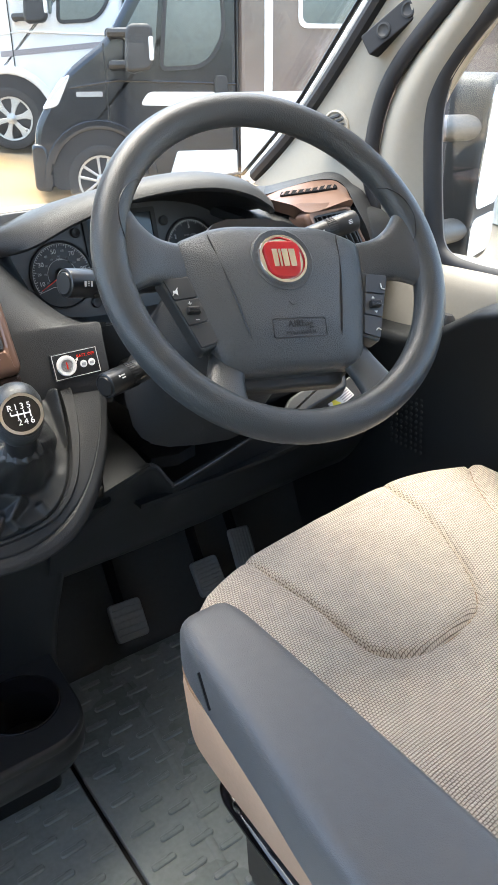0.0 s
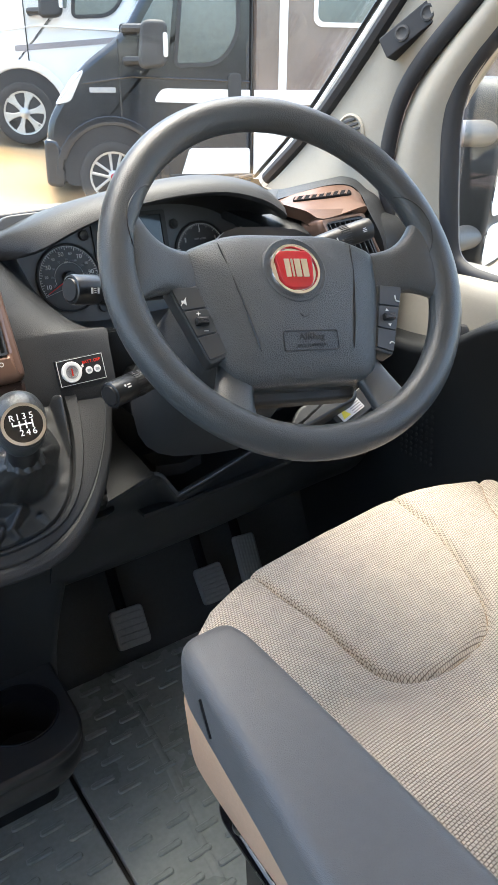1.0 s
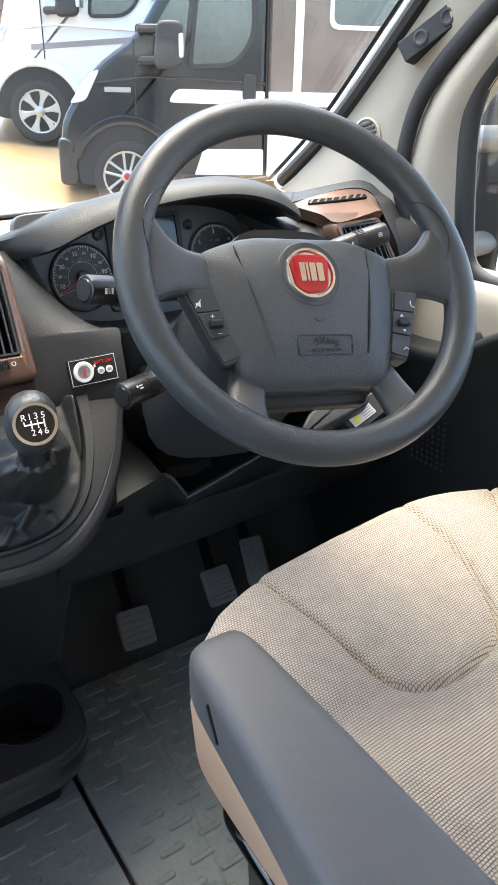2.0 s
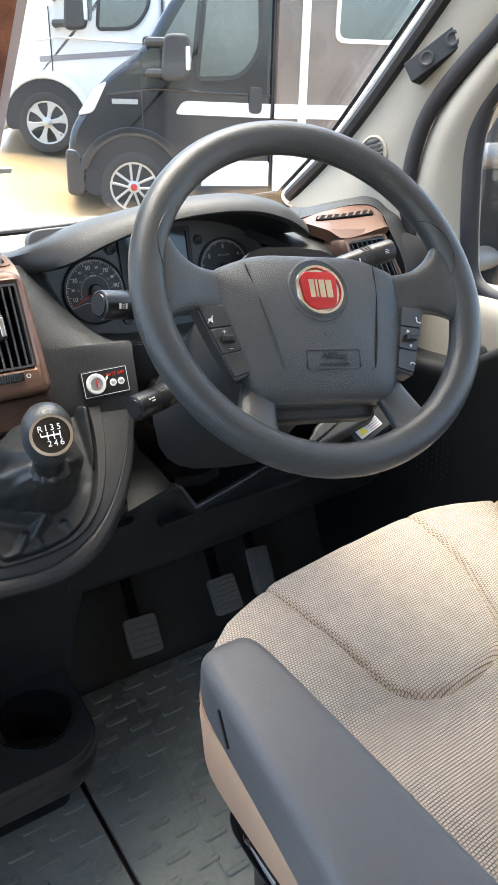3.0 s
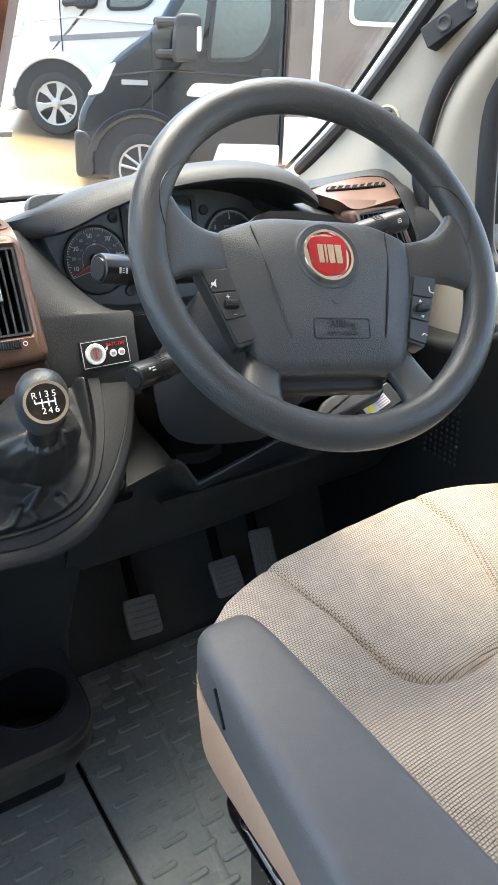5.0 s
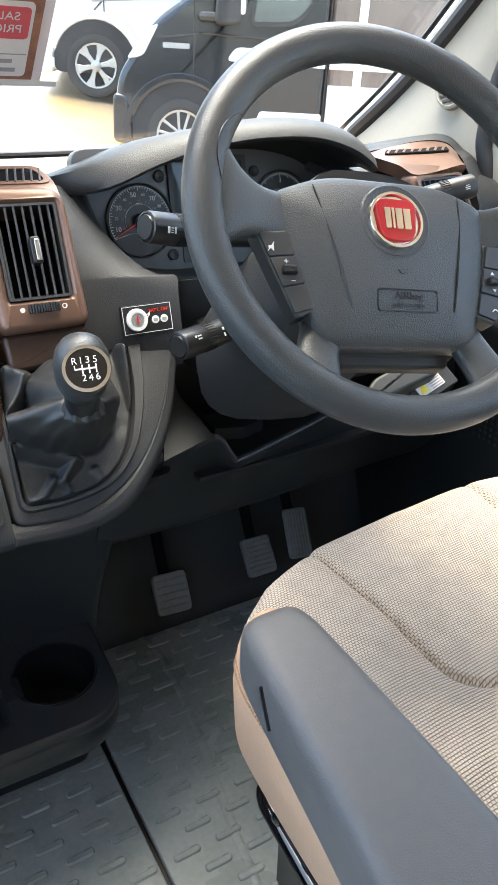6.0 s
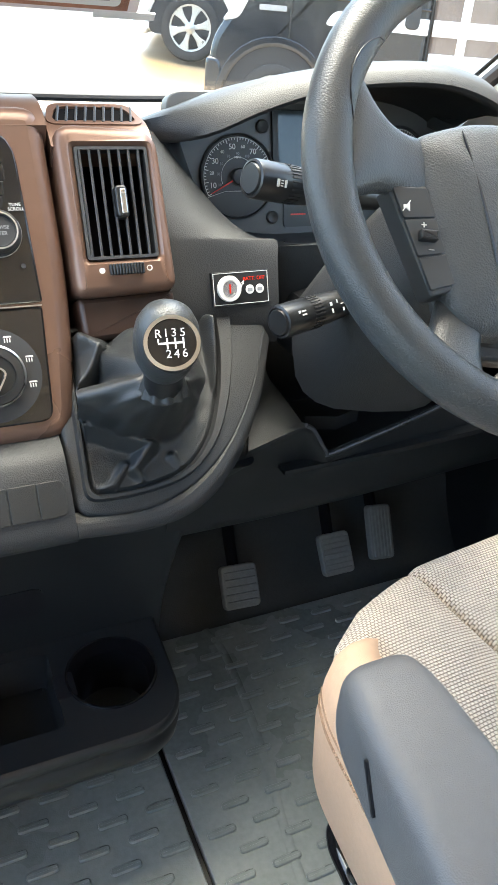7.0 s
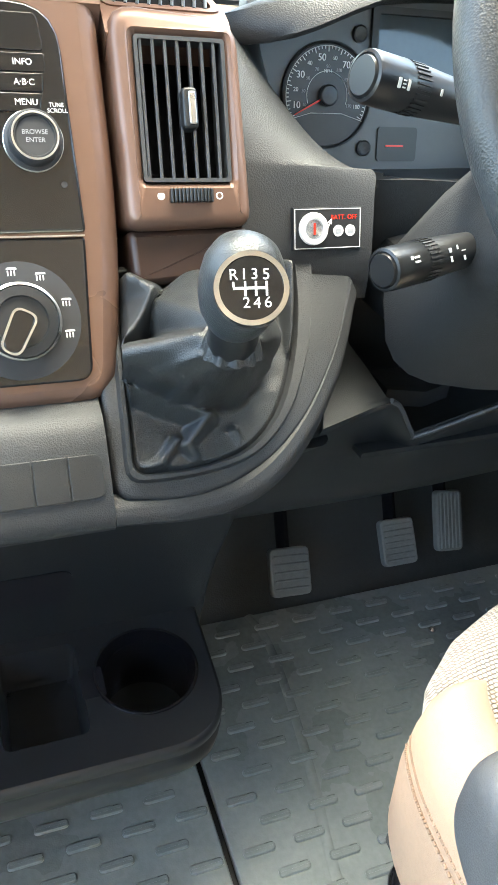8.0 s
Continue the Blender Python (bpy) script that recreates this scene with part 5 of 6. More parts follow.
for s in (-1, 1):
    o = rounded([(s * 0.130, -0.012), (s * 0.098, -0.010), (s * 0.078, -0.082), (s * 0.099, -0.090)], 0.004)
    bp = part("button_panel", slab(B(), o, WB, 0.006, -0.012, 0.002), BUTTONM, sw, "dark grey button panel")
    for f0, f1 in ((0.02, 0.31), (0.33, 0.66), (0.68, 0.97)):
        def at(f, g):
            a = Vector((s * 0.1285, -0.0130)).lerp(Vector((s * 0.1000, -0.0885)), f)
            b = Vector((s * 0.0995, -0.0115)).lerp(Vector((s * 0.0800, -0.0815)), f)
            return a.lerp(b, g).to_tuple()
        part("button", slab(B(), rounded([at(f0, 0.05), at(f0, 0.95), at(f1, 0.95), at(f1, 0.05)], 0.0015, 2), WB, 0.0080, 0.004, 0.0006, 2), BUTTONM, bp)
    cx, cy = (Vector(at(0.5, 0.5)))
    part("toggle", slab(B(), rect(cx - 0.0065, cy - 0.0035, cx + 0.0065, cy + 0.0035, 0.001, 2), WB, 0.014, 0.006, 0.0015), SMOOTH, bp)
    if s < 0:
        words("+", 0.008, WB @ Matrix.Translation((cx - 0.002, cy + 0.008, 0.0087)), PRINT, bp, "symbol")
        words("–", 0.008, WB @ Matrix.Translation((cx + 0.003, cy - 0.0085, 0.0087)), PRINT, bp, "symbol")
        mb = B()
        tube(mb, [bpt(-0.1195, -0.032, 0.0088), bpt(-0.1135, -0.024, 0.0088)], 0.0004, 5)
        slab(mb, [(-0.1185, -0.0295), (-0.1165, -0.0295), (-0.1140, -0.0315), (-0.1140, -0.0250), (-0.1165, -0.0270), (-0.1185, -0.0270)], WB, 0.0088, 0.008)
        part("symbol", mb, PRINT, bp)
    else:
        mb = B()
        tube(mb, smooth_path([bpt(0.1155, -0.0245, 0.0088), bpt(0.1155, -0.030, 0.0088), bpt(0.1195, -0.0315, 0.0088)], 4), 0.0007, 5)
        tube(mb, smooth_path([bpt(0.0965, -0.0775, 0.0088), bpt(0.0995, -0.0755, 0.0088), bpt(0.1025, -0.0775, 0.0088)], 4), 0.0007, 5)
        slab(mb, [(cx - 0.002, cy + 0.007), (cx + 0.002, cy + 0.007), (cx, cy + 0.010)], WB, 0.0088, 0.008)
        slab(mb, [(cx - 0.002, cy - 0.007), (cx + 0.002, cy - 0.007), (cx, cy - 0.010)], WB, 0.0088, 0.008)
        part("symbol", mb, PRINT, bp)

# ---- pedals ----
def pedal(name, tl, tr, br, bl, ribs, label, along):
    g = empty(name, (tl[0], 0.45, 0.3))
    tagged(g, label, "pedal", group="pedals")
    c = (Vector(tl) + Vector(tr) + Vector(br) + Vector(bl)) / 4
    ux = (Vector(tr) - Vector(tl) + Vector(br) - Vector(bl)).normalized()
    uy = (Vector(tl) - Vector(bl)).normalized()
    M = plane(c, ux, ux.cross(uy))
    w, h = (Vector(tr) - Vector(tl)).length / 2, (Vector(tl) - Vector(bl)).length / 2
    part("pad", slab(B(), rect(-w, -h, w, h, 0.009), M, 0.006, -0.006, 0.003), PADDLE, g, "ribbed rubber pad")
    for i in range(ribs):
        f = (i + 1) / (ribs + 1) * 2 - 1
        if along:
            q = rect(f * w - 0.0012, -h * 0.9, f * w + 0.0012, h * 0.9)
        else:
            q = rect(-w * 0.85, f * h - 0.0016, w * 0.85, f * h + 0.0016)
        part("rib", slab(B(), q, M, 0.0085, 0.004, 0.001, 1), PADDLE, g)
    part("arm", tube(B(), smooth_path([c + Vector((0, 0.024, h * 0.1)), c + Vector((0.0, 0.07, 0.09)), c + Vector((-0.005, 0.10, 0.24))], 4), 0.012, 10, flat=0.8, up=(1, 0, 0)), VOID, g)


pedal("clutch_pedal", (-0.074, 0.44, 0.123), (-0.010, 0.44, 0.118), (-0.012, 0.395, 0.063), (-0.070, 0.395, 0.068), 5, "worn grey rubber clutch pedal above the mat", False)
pedal("brake_pedal", (0.104, 0.44, 0.142), (0.163, 0.44, 0.138), (0.169, 0.395, 0.089), (0.110, 0.395, 0.087), 7, "grey ribbed rubber brake pedal above the mat", False)
pedal("accelerator_pedal", (0.197, 0.45, 0.177), (0.245, 0.45, 0.169), (0.253, 0.395, 0.096), (0.205, 0.395, 0.100), 6, "narrow grey ribbed accelerator pedal above the mat", True)

# ---- driver seat ----
seat = empty("driver_seat", (0.06, -0.35, 0.0))
tagged(seat, "beige woven driver seat with tan sides and grey armrest", "seat")
front = [(-0.191, -0.070), (-0.175, -0.048), (-0.14, -0.022), (-0.055, 0.014), (0.07, 0.030), (0.195, 0.032), (0.26, 0.015), (0.325, -0.012), (0.345, -0.04)]


def front_y(x):
    for (a, ya), (b, yb) in zip(front, front[1:]):
        if x <= b:
            return ya + (yb - ya) * (x - a) / (b - a) + 0.010
    return front[-1][1] + 0.010


seam_u = smooth_path([(-0.068, 0.030, 0), (-0.066, 0.0, 0), (-0.064, -0.05, 0), (-0.058, -0.105, 0), (-0.060, -0.155, 0), (-0.058, -0.192, 0), (-0.042, -0.213, 0), (-0.012, -0.222, 0), (0.030, -0.222, 0), (0.072, -0.215, 0), (0.096, -0.203, 0), (0.116, -0.180, 0), (0.145, -0.127, 0), (0.172, -0.058, 0), (0.184, 0.012, 0), (0.188, 0.035, 0)], 5)
seam_r = smooth_path([(0.325, 0.0, 0), (0.263, -0.076, 0), (0.235, -0.16, 0), (0.24, -0.45, 0), (0.24, -0.7, 0)], 6)


def near(poly, x, y):
    """Distance of places (x, y), numbers or arrays, from a line of points."""
    best = np.full(np.shape(x), 9.0)
    for a, b in zip(poly, poly[1:]):
        dx, dy = b.x - a.x, b.y - a.y
        t = np.clip(((x - a.x) * dx + (y - a.y) * dy) / max(1e-9, dx * dx + dy * dy), 0, 1)
        best = np.minimum(best, np.hypot(x - a.x - dx * t, y - a.y - dy * t))
    return best


def seat_z(x, y, ed):
    z = 0.478 + 0.012 * np.clip((x - 0.08) / 0.15, 0, 1) - 0.010 * np.exp(-((y + 0.33) / 0.16) ** 2) * np.exp(-((x - 0.05) / 0.13) ** 2)
    z = z + 0.004 * np.exp(-((x + 0.12) / 0.05) ** 2)
    d1, d2 = near(seam_u, x, y), near(seam_r, x, y)
    z = z - 0.0075 * np.exp(-(d1 / 0.0036) ** 2) - 0.0050 * np.exp(-d1 / 0.012)
    z = z - 0.006 * np.exp(-(d2 / 0.004) ** 2)
    r = 0.030
    return z - np.where(ed < r, r - np.sqrt(np.maximum(0, r * r - (r - ed) ** 2)), 0.0)


xs = [-0.190 + 0.535 * i / 220 for i in range(221)]
gx2, gf = np.meshgrid(np.array(xs), (np.arange(281) / 280) ** 1.35)
yf2 = np.array([front_y(x) for x in xs])[None, :] + 0 * gf
gy2 = yf2 + (-0.66 - yf2) * gf
gz2 = seat_z(gx2, gy2, np.minimum(np.minimum((yf2 - gy2) * 0.9, gx2 + 0.190), 0.345 - gx2))
bm = B()
loft(bm, np.stack([gx2, gy2, gz2], axis=-1).tolist(), cap=False, closed=False)
part("cushion", bm, FABRIC, seat, "beige woven cloth cushion with sewn seams", 80)
# brown tubes along the sewn seams paint the shade in their creases
for nm, line, lo_y in (("seam", seam_u, -9), ("seam", seam_r, -0.6)):
    pts = [Vector((p.x, p.y, float(seat_z(p.x, p.y, 1.0)) + 0.0002)) for p in line if p.y < front_y(p.x) - 0.024 and p.y > lo_y]
    part(nm, tube(B(), pts, 0.0008, 6), THREAD, seat, "brown line painting the shade in the sunken seam")
part("cushion_front", patch(B(), [[(x, front_y(x) + dy, z) for x in xs[20::4]] for dy, z in ((0.0, 0.437), (0.004, 0.41), (0.0, 0.37), (-0.02, 0.33))]), FABRIC, seat)
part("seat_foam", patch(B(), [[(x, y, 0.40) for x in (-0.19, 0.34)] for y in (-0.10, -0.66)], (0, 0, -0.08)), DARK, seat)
bol = [(-0.150, -0.038), (-0.184, -0.062), (-0.198, -0.088), (-0.205, -0.13), (-0.210, -0.25), (-0.212, -0.45), (-0.212, -0.68)]
bp = smooth_path([(x, y, 0) for x, y in bol], 5)
loops = []
for i, p in enumerate(bp):
    top = 0.450 + min(0.040, 0.007 * i)
    bot = 0.350 - min(0.02, 0.002 * i)
    k = min(1.0, 0.35 + 0.12 * i)
    sec = []
    for o, z in ((-0.040, top - 0.016), (-0.037, top - 0.003), (-0.024, top + 0.002), (-0.010, top + 0.001), (0.002 * k, top - 0.008), (0.008 * k, top - 0.03), (0.011 * k, (top + bot) / 2 + 0.01), (0.006 * k, bot + 0.03), (-0.004, bot + 0.006), (-0.018, bot), (-0.05, bot + 0.006)):
        sec.append((p.x - 0.0055 - o, p.y, z))
    loops.append(sec)
part("side_bolster", loft(B(), loops), LEATHER, seat, "tan leatherette side", 70)
th = B()
for off, zz in ((0.0092, 0.034), (0.0104, 0.042)):
    for i in range(6, len(bp) - 1):
        for f in (0.0, 0.25, 0.5, 0.75):
            p = bp[i].lerp(bp[i + 1], f)
            q = bp[i].lerp(bp[i + 1], f + 0.17)
            z = 0.484 - zz
            tube(th, [(p.x - 0.0052 - off, p.y, z), (q.x - 0.0052 - off, q.y, z)], 0.0011, 5)
st_ob = part("stitching", th, THREAD, seat, "double row of tan stitches")
st_ob["kind"] = "stuff"
part("right_bolster", patch(B(), dense([[(0.305, 0.012, 0.452), (0.345, -0.03, 0.47), (0.37, -0.06, 0.40)], [(0.285, -0.08, 0.474), (0.335, -0.12, 0.492), (0.372, -0.15, 0.40)], [(0.258, -0.22, 0.476), (0.325, -0.25, 0.50), (0.372, -0.25, 0.40)], [(0.245, -0.66, 0.476), (0.32, -0.66, 0.50), (0.372, -0.66, 0.40)]], 5), (0, 0, -0.03)), BROWNL, seat, "brown leatherette side")
part("base", block(B(), (-0.120, -0.66, 0.0), (0.33, -0.06, 0.325), 0.012), DARK, seat, "black seat base")
part("base_cover", patch(B(), dense([[(-0.188, y, 0.338), (-0.180, y, 0.30), (-0.140, y, 0.21), (-0.128, y, 0.04)] for y in (-0.075, -0.3, -0.66)], 3), (0.012, 0, 0)), SMOOTH, seat)
part("seat_lever", tube(B(), smooth_path([(-0.120, -0.052, 0.200), (-0.138, -0.054, 0.201), (-0.148, -0.068, 0.201), (-0.152, -0.10, 0.201), (-0.158, -0.25, 0.200), (-0.166, -0.55, 0.198)], 5), 0.0135, 14, flat=0.7), GLOSSB, seat, "gloss black adjusting bar")
part("lever_pivot", revolve(B(), [(0.007, 0), (0.007, 0.012), (0.004, 0.014), (0.0004, 0.014)], plane((-0.172, -0.13, 0.270), (0, 1, 0), (-1, 0, 0)), 14), GLOSSB, seat)
part("clip", block(B(), (-0.186, -0.078, 0.300), (-0.174, -0.060, 0.326), 0.003), SLAT, seat)
arm_s = []
for y, xl, xr, zt, zb in ((-0.150, -0.240, -0.222, 0.570, 0.553), (-0.152, -0.251, -0.212, 0.579, 0.542), (-0.158, -0.257, -0.207, 0.585, 0.536), (-0.172, -0.262, -0.2045, 0.588, 0.531), (-0.20, -0.267, -0.2035, 0.589, 0.529), (-0.30, -0.281, -0.2035, 0.589, 0.528), (-0.42, -0.298, -0.2045, 0.589, 0.528), (-0.70, -0.315, -0.2045, 0.589, 0.52)):
    arm_s.append([(x, y, z) for x, z in rounded([(xl, zb), (xr, zb), (xr, zt), (xl, zt)], [0.012, 0.010, 0.014, 0.016], 5)])
fine = [smooth_path([l[i] for l in arm_s], 4) for i in range(len(arm_s[0]))]
armr = part("armrest", loft(B(), [[c[j] for c in fine] for j in range(len(fine[0]))]), VINYL, seat, "padded grey vinyl armrest", 60)
part("armrest_slit", slab(B(), rect(-0.015, -0.0013, 0.015, 0.0013, 0.001), plane((-0.2702, -0.214, 0.560), (-0.08, -0.62, -0.78), (-0.99, 0.13, 0.0)), 0.0006, -0.006), FRIT, armr)
part("armrest_hinge", block(B(), (-0.30, -0.74, 0.47), (-0.19, -0.68, 0.58), 0.01), DARK, seat)
part("backrest", loft(B(), [[(x, y, z) for x, y in rounded([(-0.20, -0.80), (0.34, -0.80), (0.34, -0.665), (-0.20, -0.665)], 0.04)] for z in (0.40, 0.60, 0.95, 1.05)]), FABRIC, seat)

# ---- price sheet on the windscreen ----
sheet = empty("price_sheet", (-0.3, 0.45, 0.95))
tagged(sheet, "printed price sheet fixed to the windscreen, seen from behind", "poster")
SH = Matrix(((1, 0, 0, -0.172), (0, -0.7071, -0.7071, 0.548), (0, 0.7071, -0.7071, 0.892), (0, 0, 0, 1)))
part("paper", slab(B(), rect(-0.30, 0.0, 0.0, 0.36), SH, 0.0, -0.0012), PAPER, sheet)
part("picture", slab(B(), rect(-0.29, 0.006, -0.012, 0.35), SH, 0.0008, -0.0002), PAPERB, sheet)
part("panel", slab(B(), rounded([(-0.28, 0.012), (-0.022, 0.012), (-0.022, 0.125), (-0.28, 0.125)], 0.008), SH, 0.0016, 0.0004), PAPERW, sheet)
part("price_tag", slab(B(), rounded([(-0.085, 0.072), (-0.026, 0.072), (-0.026, 0.118), (-0.085, 0.118)], 0.006), SH, 0.0024, 0.001), PAPERR, sheet)
words("SALE", 0.016, SH @ Matrix.Translation((-0.055, 0.105, 0.0027)), PAPERW, sheet, flip=True)
words("PRICE", 0.016, SH @ Matrix.Translation((-0.055, 0.087, 0.0027)), PAPERW, sheet, flip=True)
for i, (x0, x1, y0) in enumerate(((-0.075, -0.04, 0.034), (-0.085, -0.035, 0.020), (-0.18, -0.14, 0.034), (-0.19, -0.13, 0.020), (-0.26, -0.22, 0.034))):
    part("text_bar", slab(B(), rect(x0, y0, x1, y0 + 0.006), SH, 0.0022, 0.001), BARS, sheet)
part("rule", slab(B(), rect(-0.278, 0.0475, -0.024, 0.0485), SH, 0.0021, 0.001), BARS, sheet)
part("tape", slab(B(), rect(-0.05, -0.006, 0.022, 0.004), SH, 0.0005, -0.002), PAPERW, sheet)

# ---- outside ----
bm = B()
gx = [-250, -60, -20, -8, -4, -1, 2, 5, 9, 14, 25, 60, 250]
gy = [-250, -60, -20, -8, -3, 0, 2, 4, 5, 6, 7, 8, 9, 10, 12, 16, 30, 80, 250]


PROFILE = ((-250, -0.98), (-4, -0.98), (0, -0.75), (4, -0.50), (6.6, -0.26), (7.6, -0.03), (8.8, 0.23), (10.5, 0.46), (13, 0.60), (30, 0.8), (250, 1.0))


def ground_z(y):
    for (a, za), (b, zb) in zip(PROFILE, PROFILE[1:]):
        if y <= b:
            return za + (zb - za) * (y - a) / (b - a)
    return 1.0


loft(bm, [[(x, y, ground_z(y)) for x in gx] for y in gy], cap=False, closed=False)
ground = part("ground", bm, YARD)
tagged(ground, "wet sandy yard with pale puddles", "ground", kind="structure")


def wheel(parent, M, r, spokes, rim_r):
    w = part("wheel", revolve(B(), [(rim_r, -0.20), (r * 0.93, -0.21), (r, -0.18), (r, -0.04), (r * 0.95, -0.005), (r * 0.82, 0.005), (rim_r * 1.03, -0.005), (rim_r, -0.03)], M, 40), TYRE, parent, "black tyre with alloy rim")
    part("rim", revolve(B(), [(rim_r * 1.02, -0.03), (rim_r * 1.0, -0.002), (rim_r * 0.92, -0.01), (rim_r * 0.88, -0.08), (0.01, -0.10)], M, 36), TRIMB, w)
    part("rim_edge", revolve(B(), [(rim_r * 1.02, -0.03), (rim_r * 1.01, 0.001), (rim_r * 0.93, -0.001), (rim_r * 0.91, -0.05)], M, 36), ALLOY, w)
    sp = B()
    for i in range(spokes):
        R = M @ Matrix.Rotation(2 * math.pi * i / spokes + 0.2, 4, 'Z')
        if spokes == 5:
            for y0, y1 in ((-0.020, -0.055), (0.020, 0.055)):
                slab(sp, [(0.03, y0 - 0.012), (rim_r * 0.94, y1 - 0.015), (rim_r * 0.94, y1 + 0.015), (0.03, y0 + 0.012)], R, -0.005, -0.06, 0.006, 1)
        else:
            slab(sp, rounded([(0.03, -0.022), (rim_r * 0.60, -0.030), (rim_r * 0.94, -0.060), (rim_r * 0.94, 0.060), (rim_r * 0.60, 0.030), (0.03, 0.022)], 0.012, 3), R, -0.005, -0.06, 0.006, 1)
    revolve(sp, [(0.06, -0.06), (0.06, 0.0), (0.045, 0.006), (0.001, 0.008)], M, 20)
    part("spokes", sp, ALLOY, w, "silver spokes")
    part("centre_cap", revolve(B(), [(0.034, 0.0), (0.034, 0.010), (0.028, 0.013), (0.001, 0.014)], M, 18), RED if spokes == 5 else ALLOY, w)
    return w


def van_body(parent, M, outline, depth, material, name="body", z=0.0, label=""):
    return part(name, slab(B(), outline, M, z, -depth, 0.06 if depth > 1 else 0.006, 3), material, parent, label, 12)


def van(at, yaw, dark):
    """Panel van seen from its side; local x runs back along the side, local y up."""
    g = empty("camper_van", at)
    d = Vector((math.cos(radians(yaw)), math.sin(radians(yaw)), 0))
    M = Matrix(((d.x, 0, d.y, at[0]), (d.y, 0, -d.x, at[1]), (0, 1, 0, at[2]), (0, 0, 0, 1)))
    paint = BLACKV if dark else WHITEV
    nose = rounded([(-0.40, 0.28), (-0.46, 0.50), (-0.42, 0.85), (-0.26, 1.08), (-0.10, 1.30), (0.33, 1.60), (0.60, 2.02), (0.95, 2.30), (1.57, 2.36), (1.57, 0.30)],
                   [0.05, 0.12, 0.12, 0.12, 0.15, 0.12, 0.15, 0.2, 0.02, 0.02], 4)
    van_body(g, M, nose, 1.85, paint, "cab", 0.0, "glossy black cab" if dark else "white cab")
    van_body(g, M, rect(1.58, 0.28, 5.8, 2.75, 0.1), 1.9, TAUPE if dark else WHITEV, "living_body", 0.01)
    # black plate on the uncut side paints the shade of the wheel arch
    part("wheel_well_shade", slab(B(), rounded([(-0.30, 0.26), (0.68, 0.26), (0.66, 0.52), (0.50, 0.76), (0.177, 0.86), (-0.14, 0.76), (-0.29, 0.52)], 0.1), M, 0.008, -0.3), SEAL, g)
    wheel(g, M @ Matrix.Translation((0.177, 0.34, 0.02)), 0.345, 5 if dark else 6, 0.235)
    wheel(g, M @ Matrix.Translation((4.0, 0.34, 0.03)), 0.345, 5 if dark else 6, 0.235)
    wo = rounded([(0.84, 1.35), (1.24, 1.37), (1.42, 1.60), (1.40, 2.12), (0.93, 2.12)], [0.04, 0.12, 0.15, 0.08, 0.08])
    part("side_window", slab(B(), wo, M, 0.012, -0.02, 0.004), WGLASS, g, "pale reflecting side window")
    part("window_rubber", frame_ring(B(), inset(wo, -0.035), wo, M, 0.015, -0.02), TRIMB, g)
    part("quarter_window", slab(B(), rounded([(0.46, 1.60), (0.76, 1.40), (0.84, 2.02), (0.74, 2.02)], 0.04), M, 0.012, -0.02, 0.004), WGLASS, g)
    m2 = part("mirror", slab(B(), rounded([(0.46, 1.30), (0.72, 1.32), (0.74, 1.70), (0.50, 1.70)], 0.08), M, 0.30, 0.14, 0.03), TRIMB, g, "black door mirror")
    for h in (1.37, 1.63):
        part("mirror_arm", tube(B(), [M @ Vector((0.36, h, 0.0)), M @ Vector((0.36, h, 0.16)), M @ Vector((0.52, h, 0.21))], 0.04, 8), TRIMB, m2)
    part("indicator", slab(B(), rect(0.69, 1.40, 0.735, 1.60, 0.02), M, 0.305, 0.22, 0.01), LAMP, m2)
    part("headlamp", slab(B(), rounded([(-0.34, 0.99), (-0.18, 1.02), (-0.03, 1.30), (-0.14, 1.25)], 0.05), M, 0.006, -0.30, 0.01), LAMP, g, "clear headlamp")
    part("bumper", slab(B(), rounded([(-0.48, 0.26), (-0.31, 0.24), (-0.30, 0.50), (-0.33, 0.68), (-0.47, 0.70)], 0.06), M, 0.012, -1.85, 0.03), BLACKV if dark else WHITEV, g)
    arch = [(0.177 + 0.50 * math.cos(a), 0.34 + 0.50 * math.sin(a)) for a in [radians(q) for q in range(-8, 189, 12)]]
    part("arch_lip", tube(B(), [M @ Vector((x, y, 0.004)) for x, y in arch], 0.03, 8), paint, g)
    for x, y0, y1 in ((1.565, 0.32, 2.3), (0.29, 0.86, 1.55)):
        part("door_gap", slab(B(), rect(x - 0.006, y0, x + 0.006, y1), M, 0.0125, -0.01), FRIT, g)
    part("sill", slab(B(), rounded([(0.70, 0.26), (1.56, 0.26), (1.56, 0.36), (0.68, 0.36)], 0.03), M, 0.03, -0.05, 0.012), TRIMB, g, "black plastic sill")
    part("body_crease", tube(B(), [M @ Vector(p) for p in ((-0.05, 1.18, 0.0), (0.40, 1.24, 0.004), (0.95, 1.22, 0.004), (1.55, 1.20, 0.002))], 0.012, 8), paint, g)
    part("arch_flare", slab(B(), [(0.177 + r * math.cos(a), 0.34 + r * math.sin(a)) for r, q in ((0.56, range(-6, 187, 12)), (0.50, range(186, -7, -12))) for a in [radians(v) for v in q]], M, 0.035, 0.0, 0.008, 2), paint, g, "raised wheel arch")
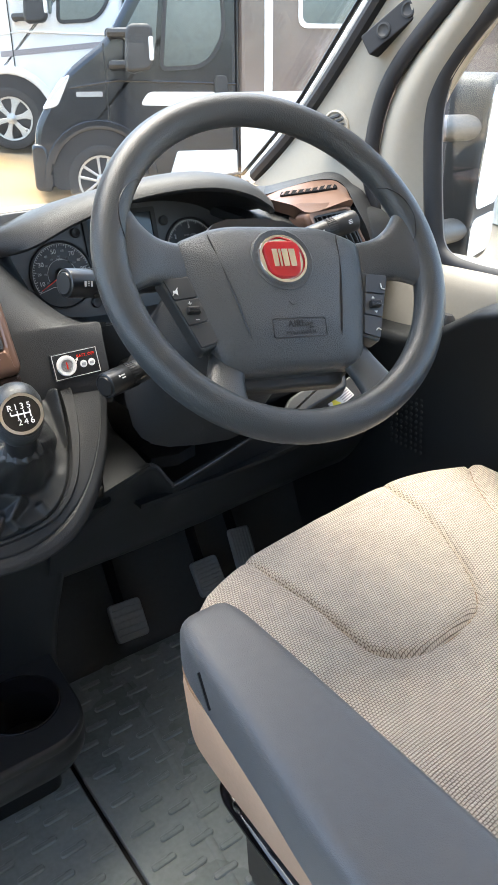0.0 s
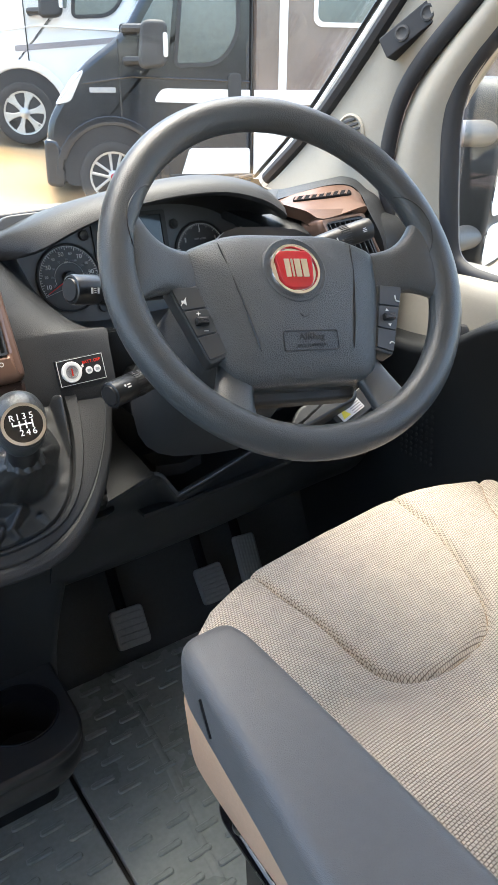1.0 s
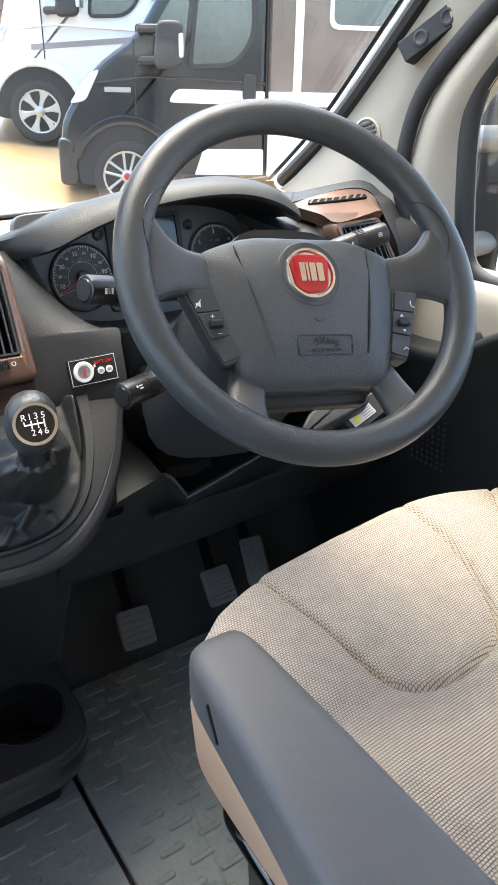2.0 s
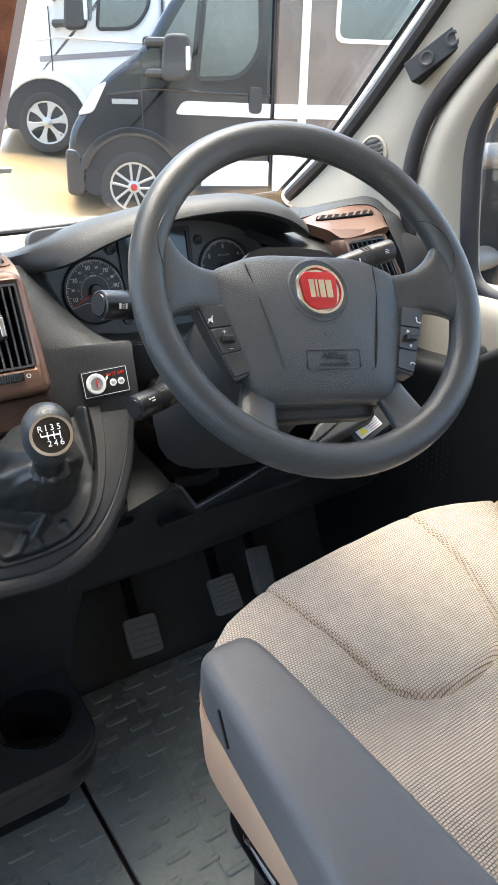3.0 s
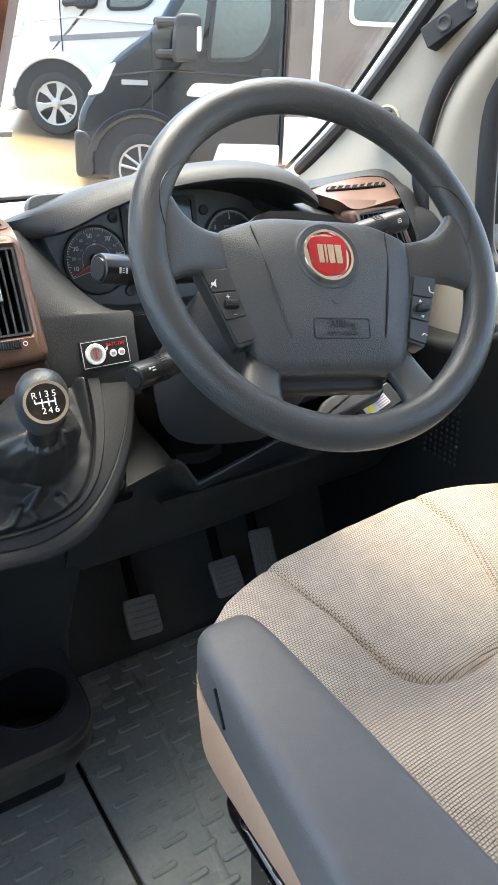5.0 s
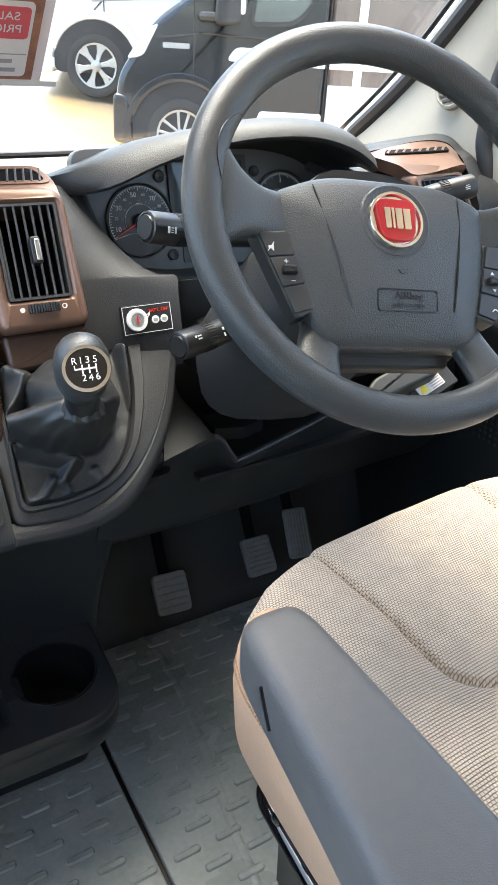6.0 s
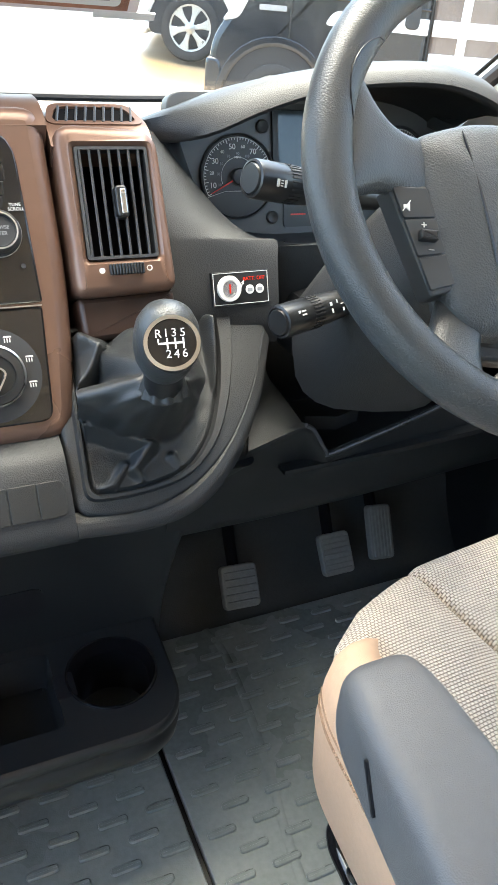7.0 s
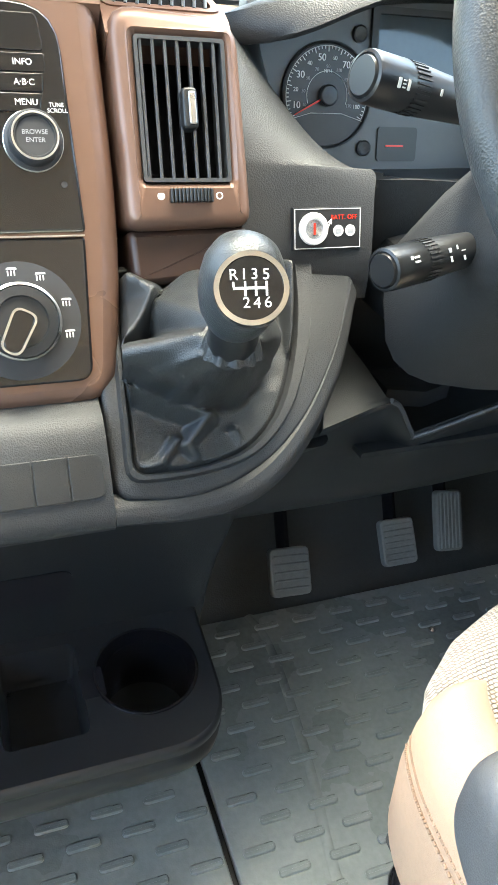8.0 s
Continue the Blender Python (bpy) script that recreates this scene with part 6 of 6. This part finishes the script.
    part("door_handle", slab(B(), rounded([(1.33, 1.04), (1.46, 1.04), (1.46, 1.28), (1.33, 1.28)], 0.05), M, 0.035, -0.01, 0.01), TRIMB, g)
    if dark:
        part("stripe", slab(B(), rounded([(0.60, 1.02), (1.55, 1.00), (1.55, 1.13), (0.68, 1.14)], [0.05, 0.01, 0.01, 0.06]), M, 0.012, -0.01, 0.001), WHITEV, g, "white side stripe")
        part("stripe", slab(B(), rect(1.59, 1.00, 5.7, 1.13), M, 0.024, 0.0, 0.001), WHITEV, g)
        part("stripe", slab(B(), rect(1.83, 0.30, 1.91, 2.7), M, 0.028, 0.0, 0.001), WHITEV, g)
        part("lower_panel", slab(B(), rounded([(0.84, 0.32), (1.55, 0.32), (1.55, 0.60), (0.94, 0.60)], 0.03), M, 0.02, -0.01, 0.004), WHITEV, g, "white lower door panel")
        part("lower_panel", slab(B(), rect(1.59, 0.30, 5.7, 0.86), M, 0.026, -0.01, 0.004), WHITEV, g)
        part("badge", slab(B(), rect(0.0, 1.10, 0.25, 1.145, 0.01), M, 0.006, -0.01, 0.001), PRINTG, g)
        part("rear_window", slab(B(), rect(2.20, 1.72, 3.4, 2.35, 0.08), M, 0.03, 0.0, 0.006), WGLASS, g)
        part("window_surround", frame_ring(B(), rect(2.16, 1.68, 3.44, 2.39, 0.1), rect(2.20, 1.72, 3.4, 2.35, 0.08), M, 0.035, 0.0), WHITEV, g)
    else:
        part("stripe", slab(B(), rounded([(0.15, 0.98), (1.5, 1.10), (1.5, 1.16), (0.15, 1.04)], 0.01), M, 0.006, -0.01, 0.001), BARS, g, "grey side stripe")
    return g


bv = van((2.77, 6.63, -0.26), -25, True)
tagged(bv, "glossy black camper van with white stripes parked on the yard", "camper van")
wv = van((2.70, 8.76, 0.24), -25, False)
tagged(wv, "white camper van parked behind on the wet yard", "camper van", group="white vans")
# two more vans added as stand-ins for silver cars in the door mirror
w2 = van((6.5, 0.4, -0.72), 62, False)
tagged(w2, "white camper van beside the driver door, added for the mirror's silver cars", "camper van", group="white vans")
w3 = van((6.0, -9.5, -0.98), 97, False)
tagged(w3, "white camper van further back, added as a stand-in for mirrored cars", "camper van", group="white vans")
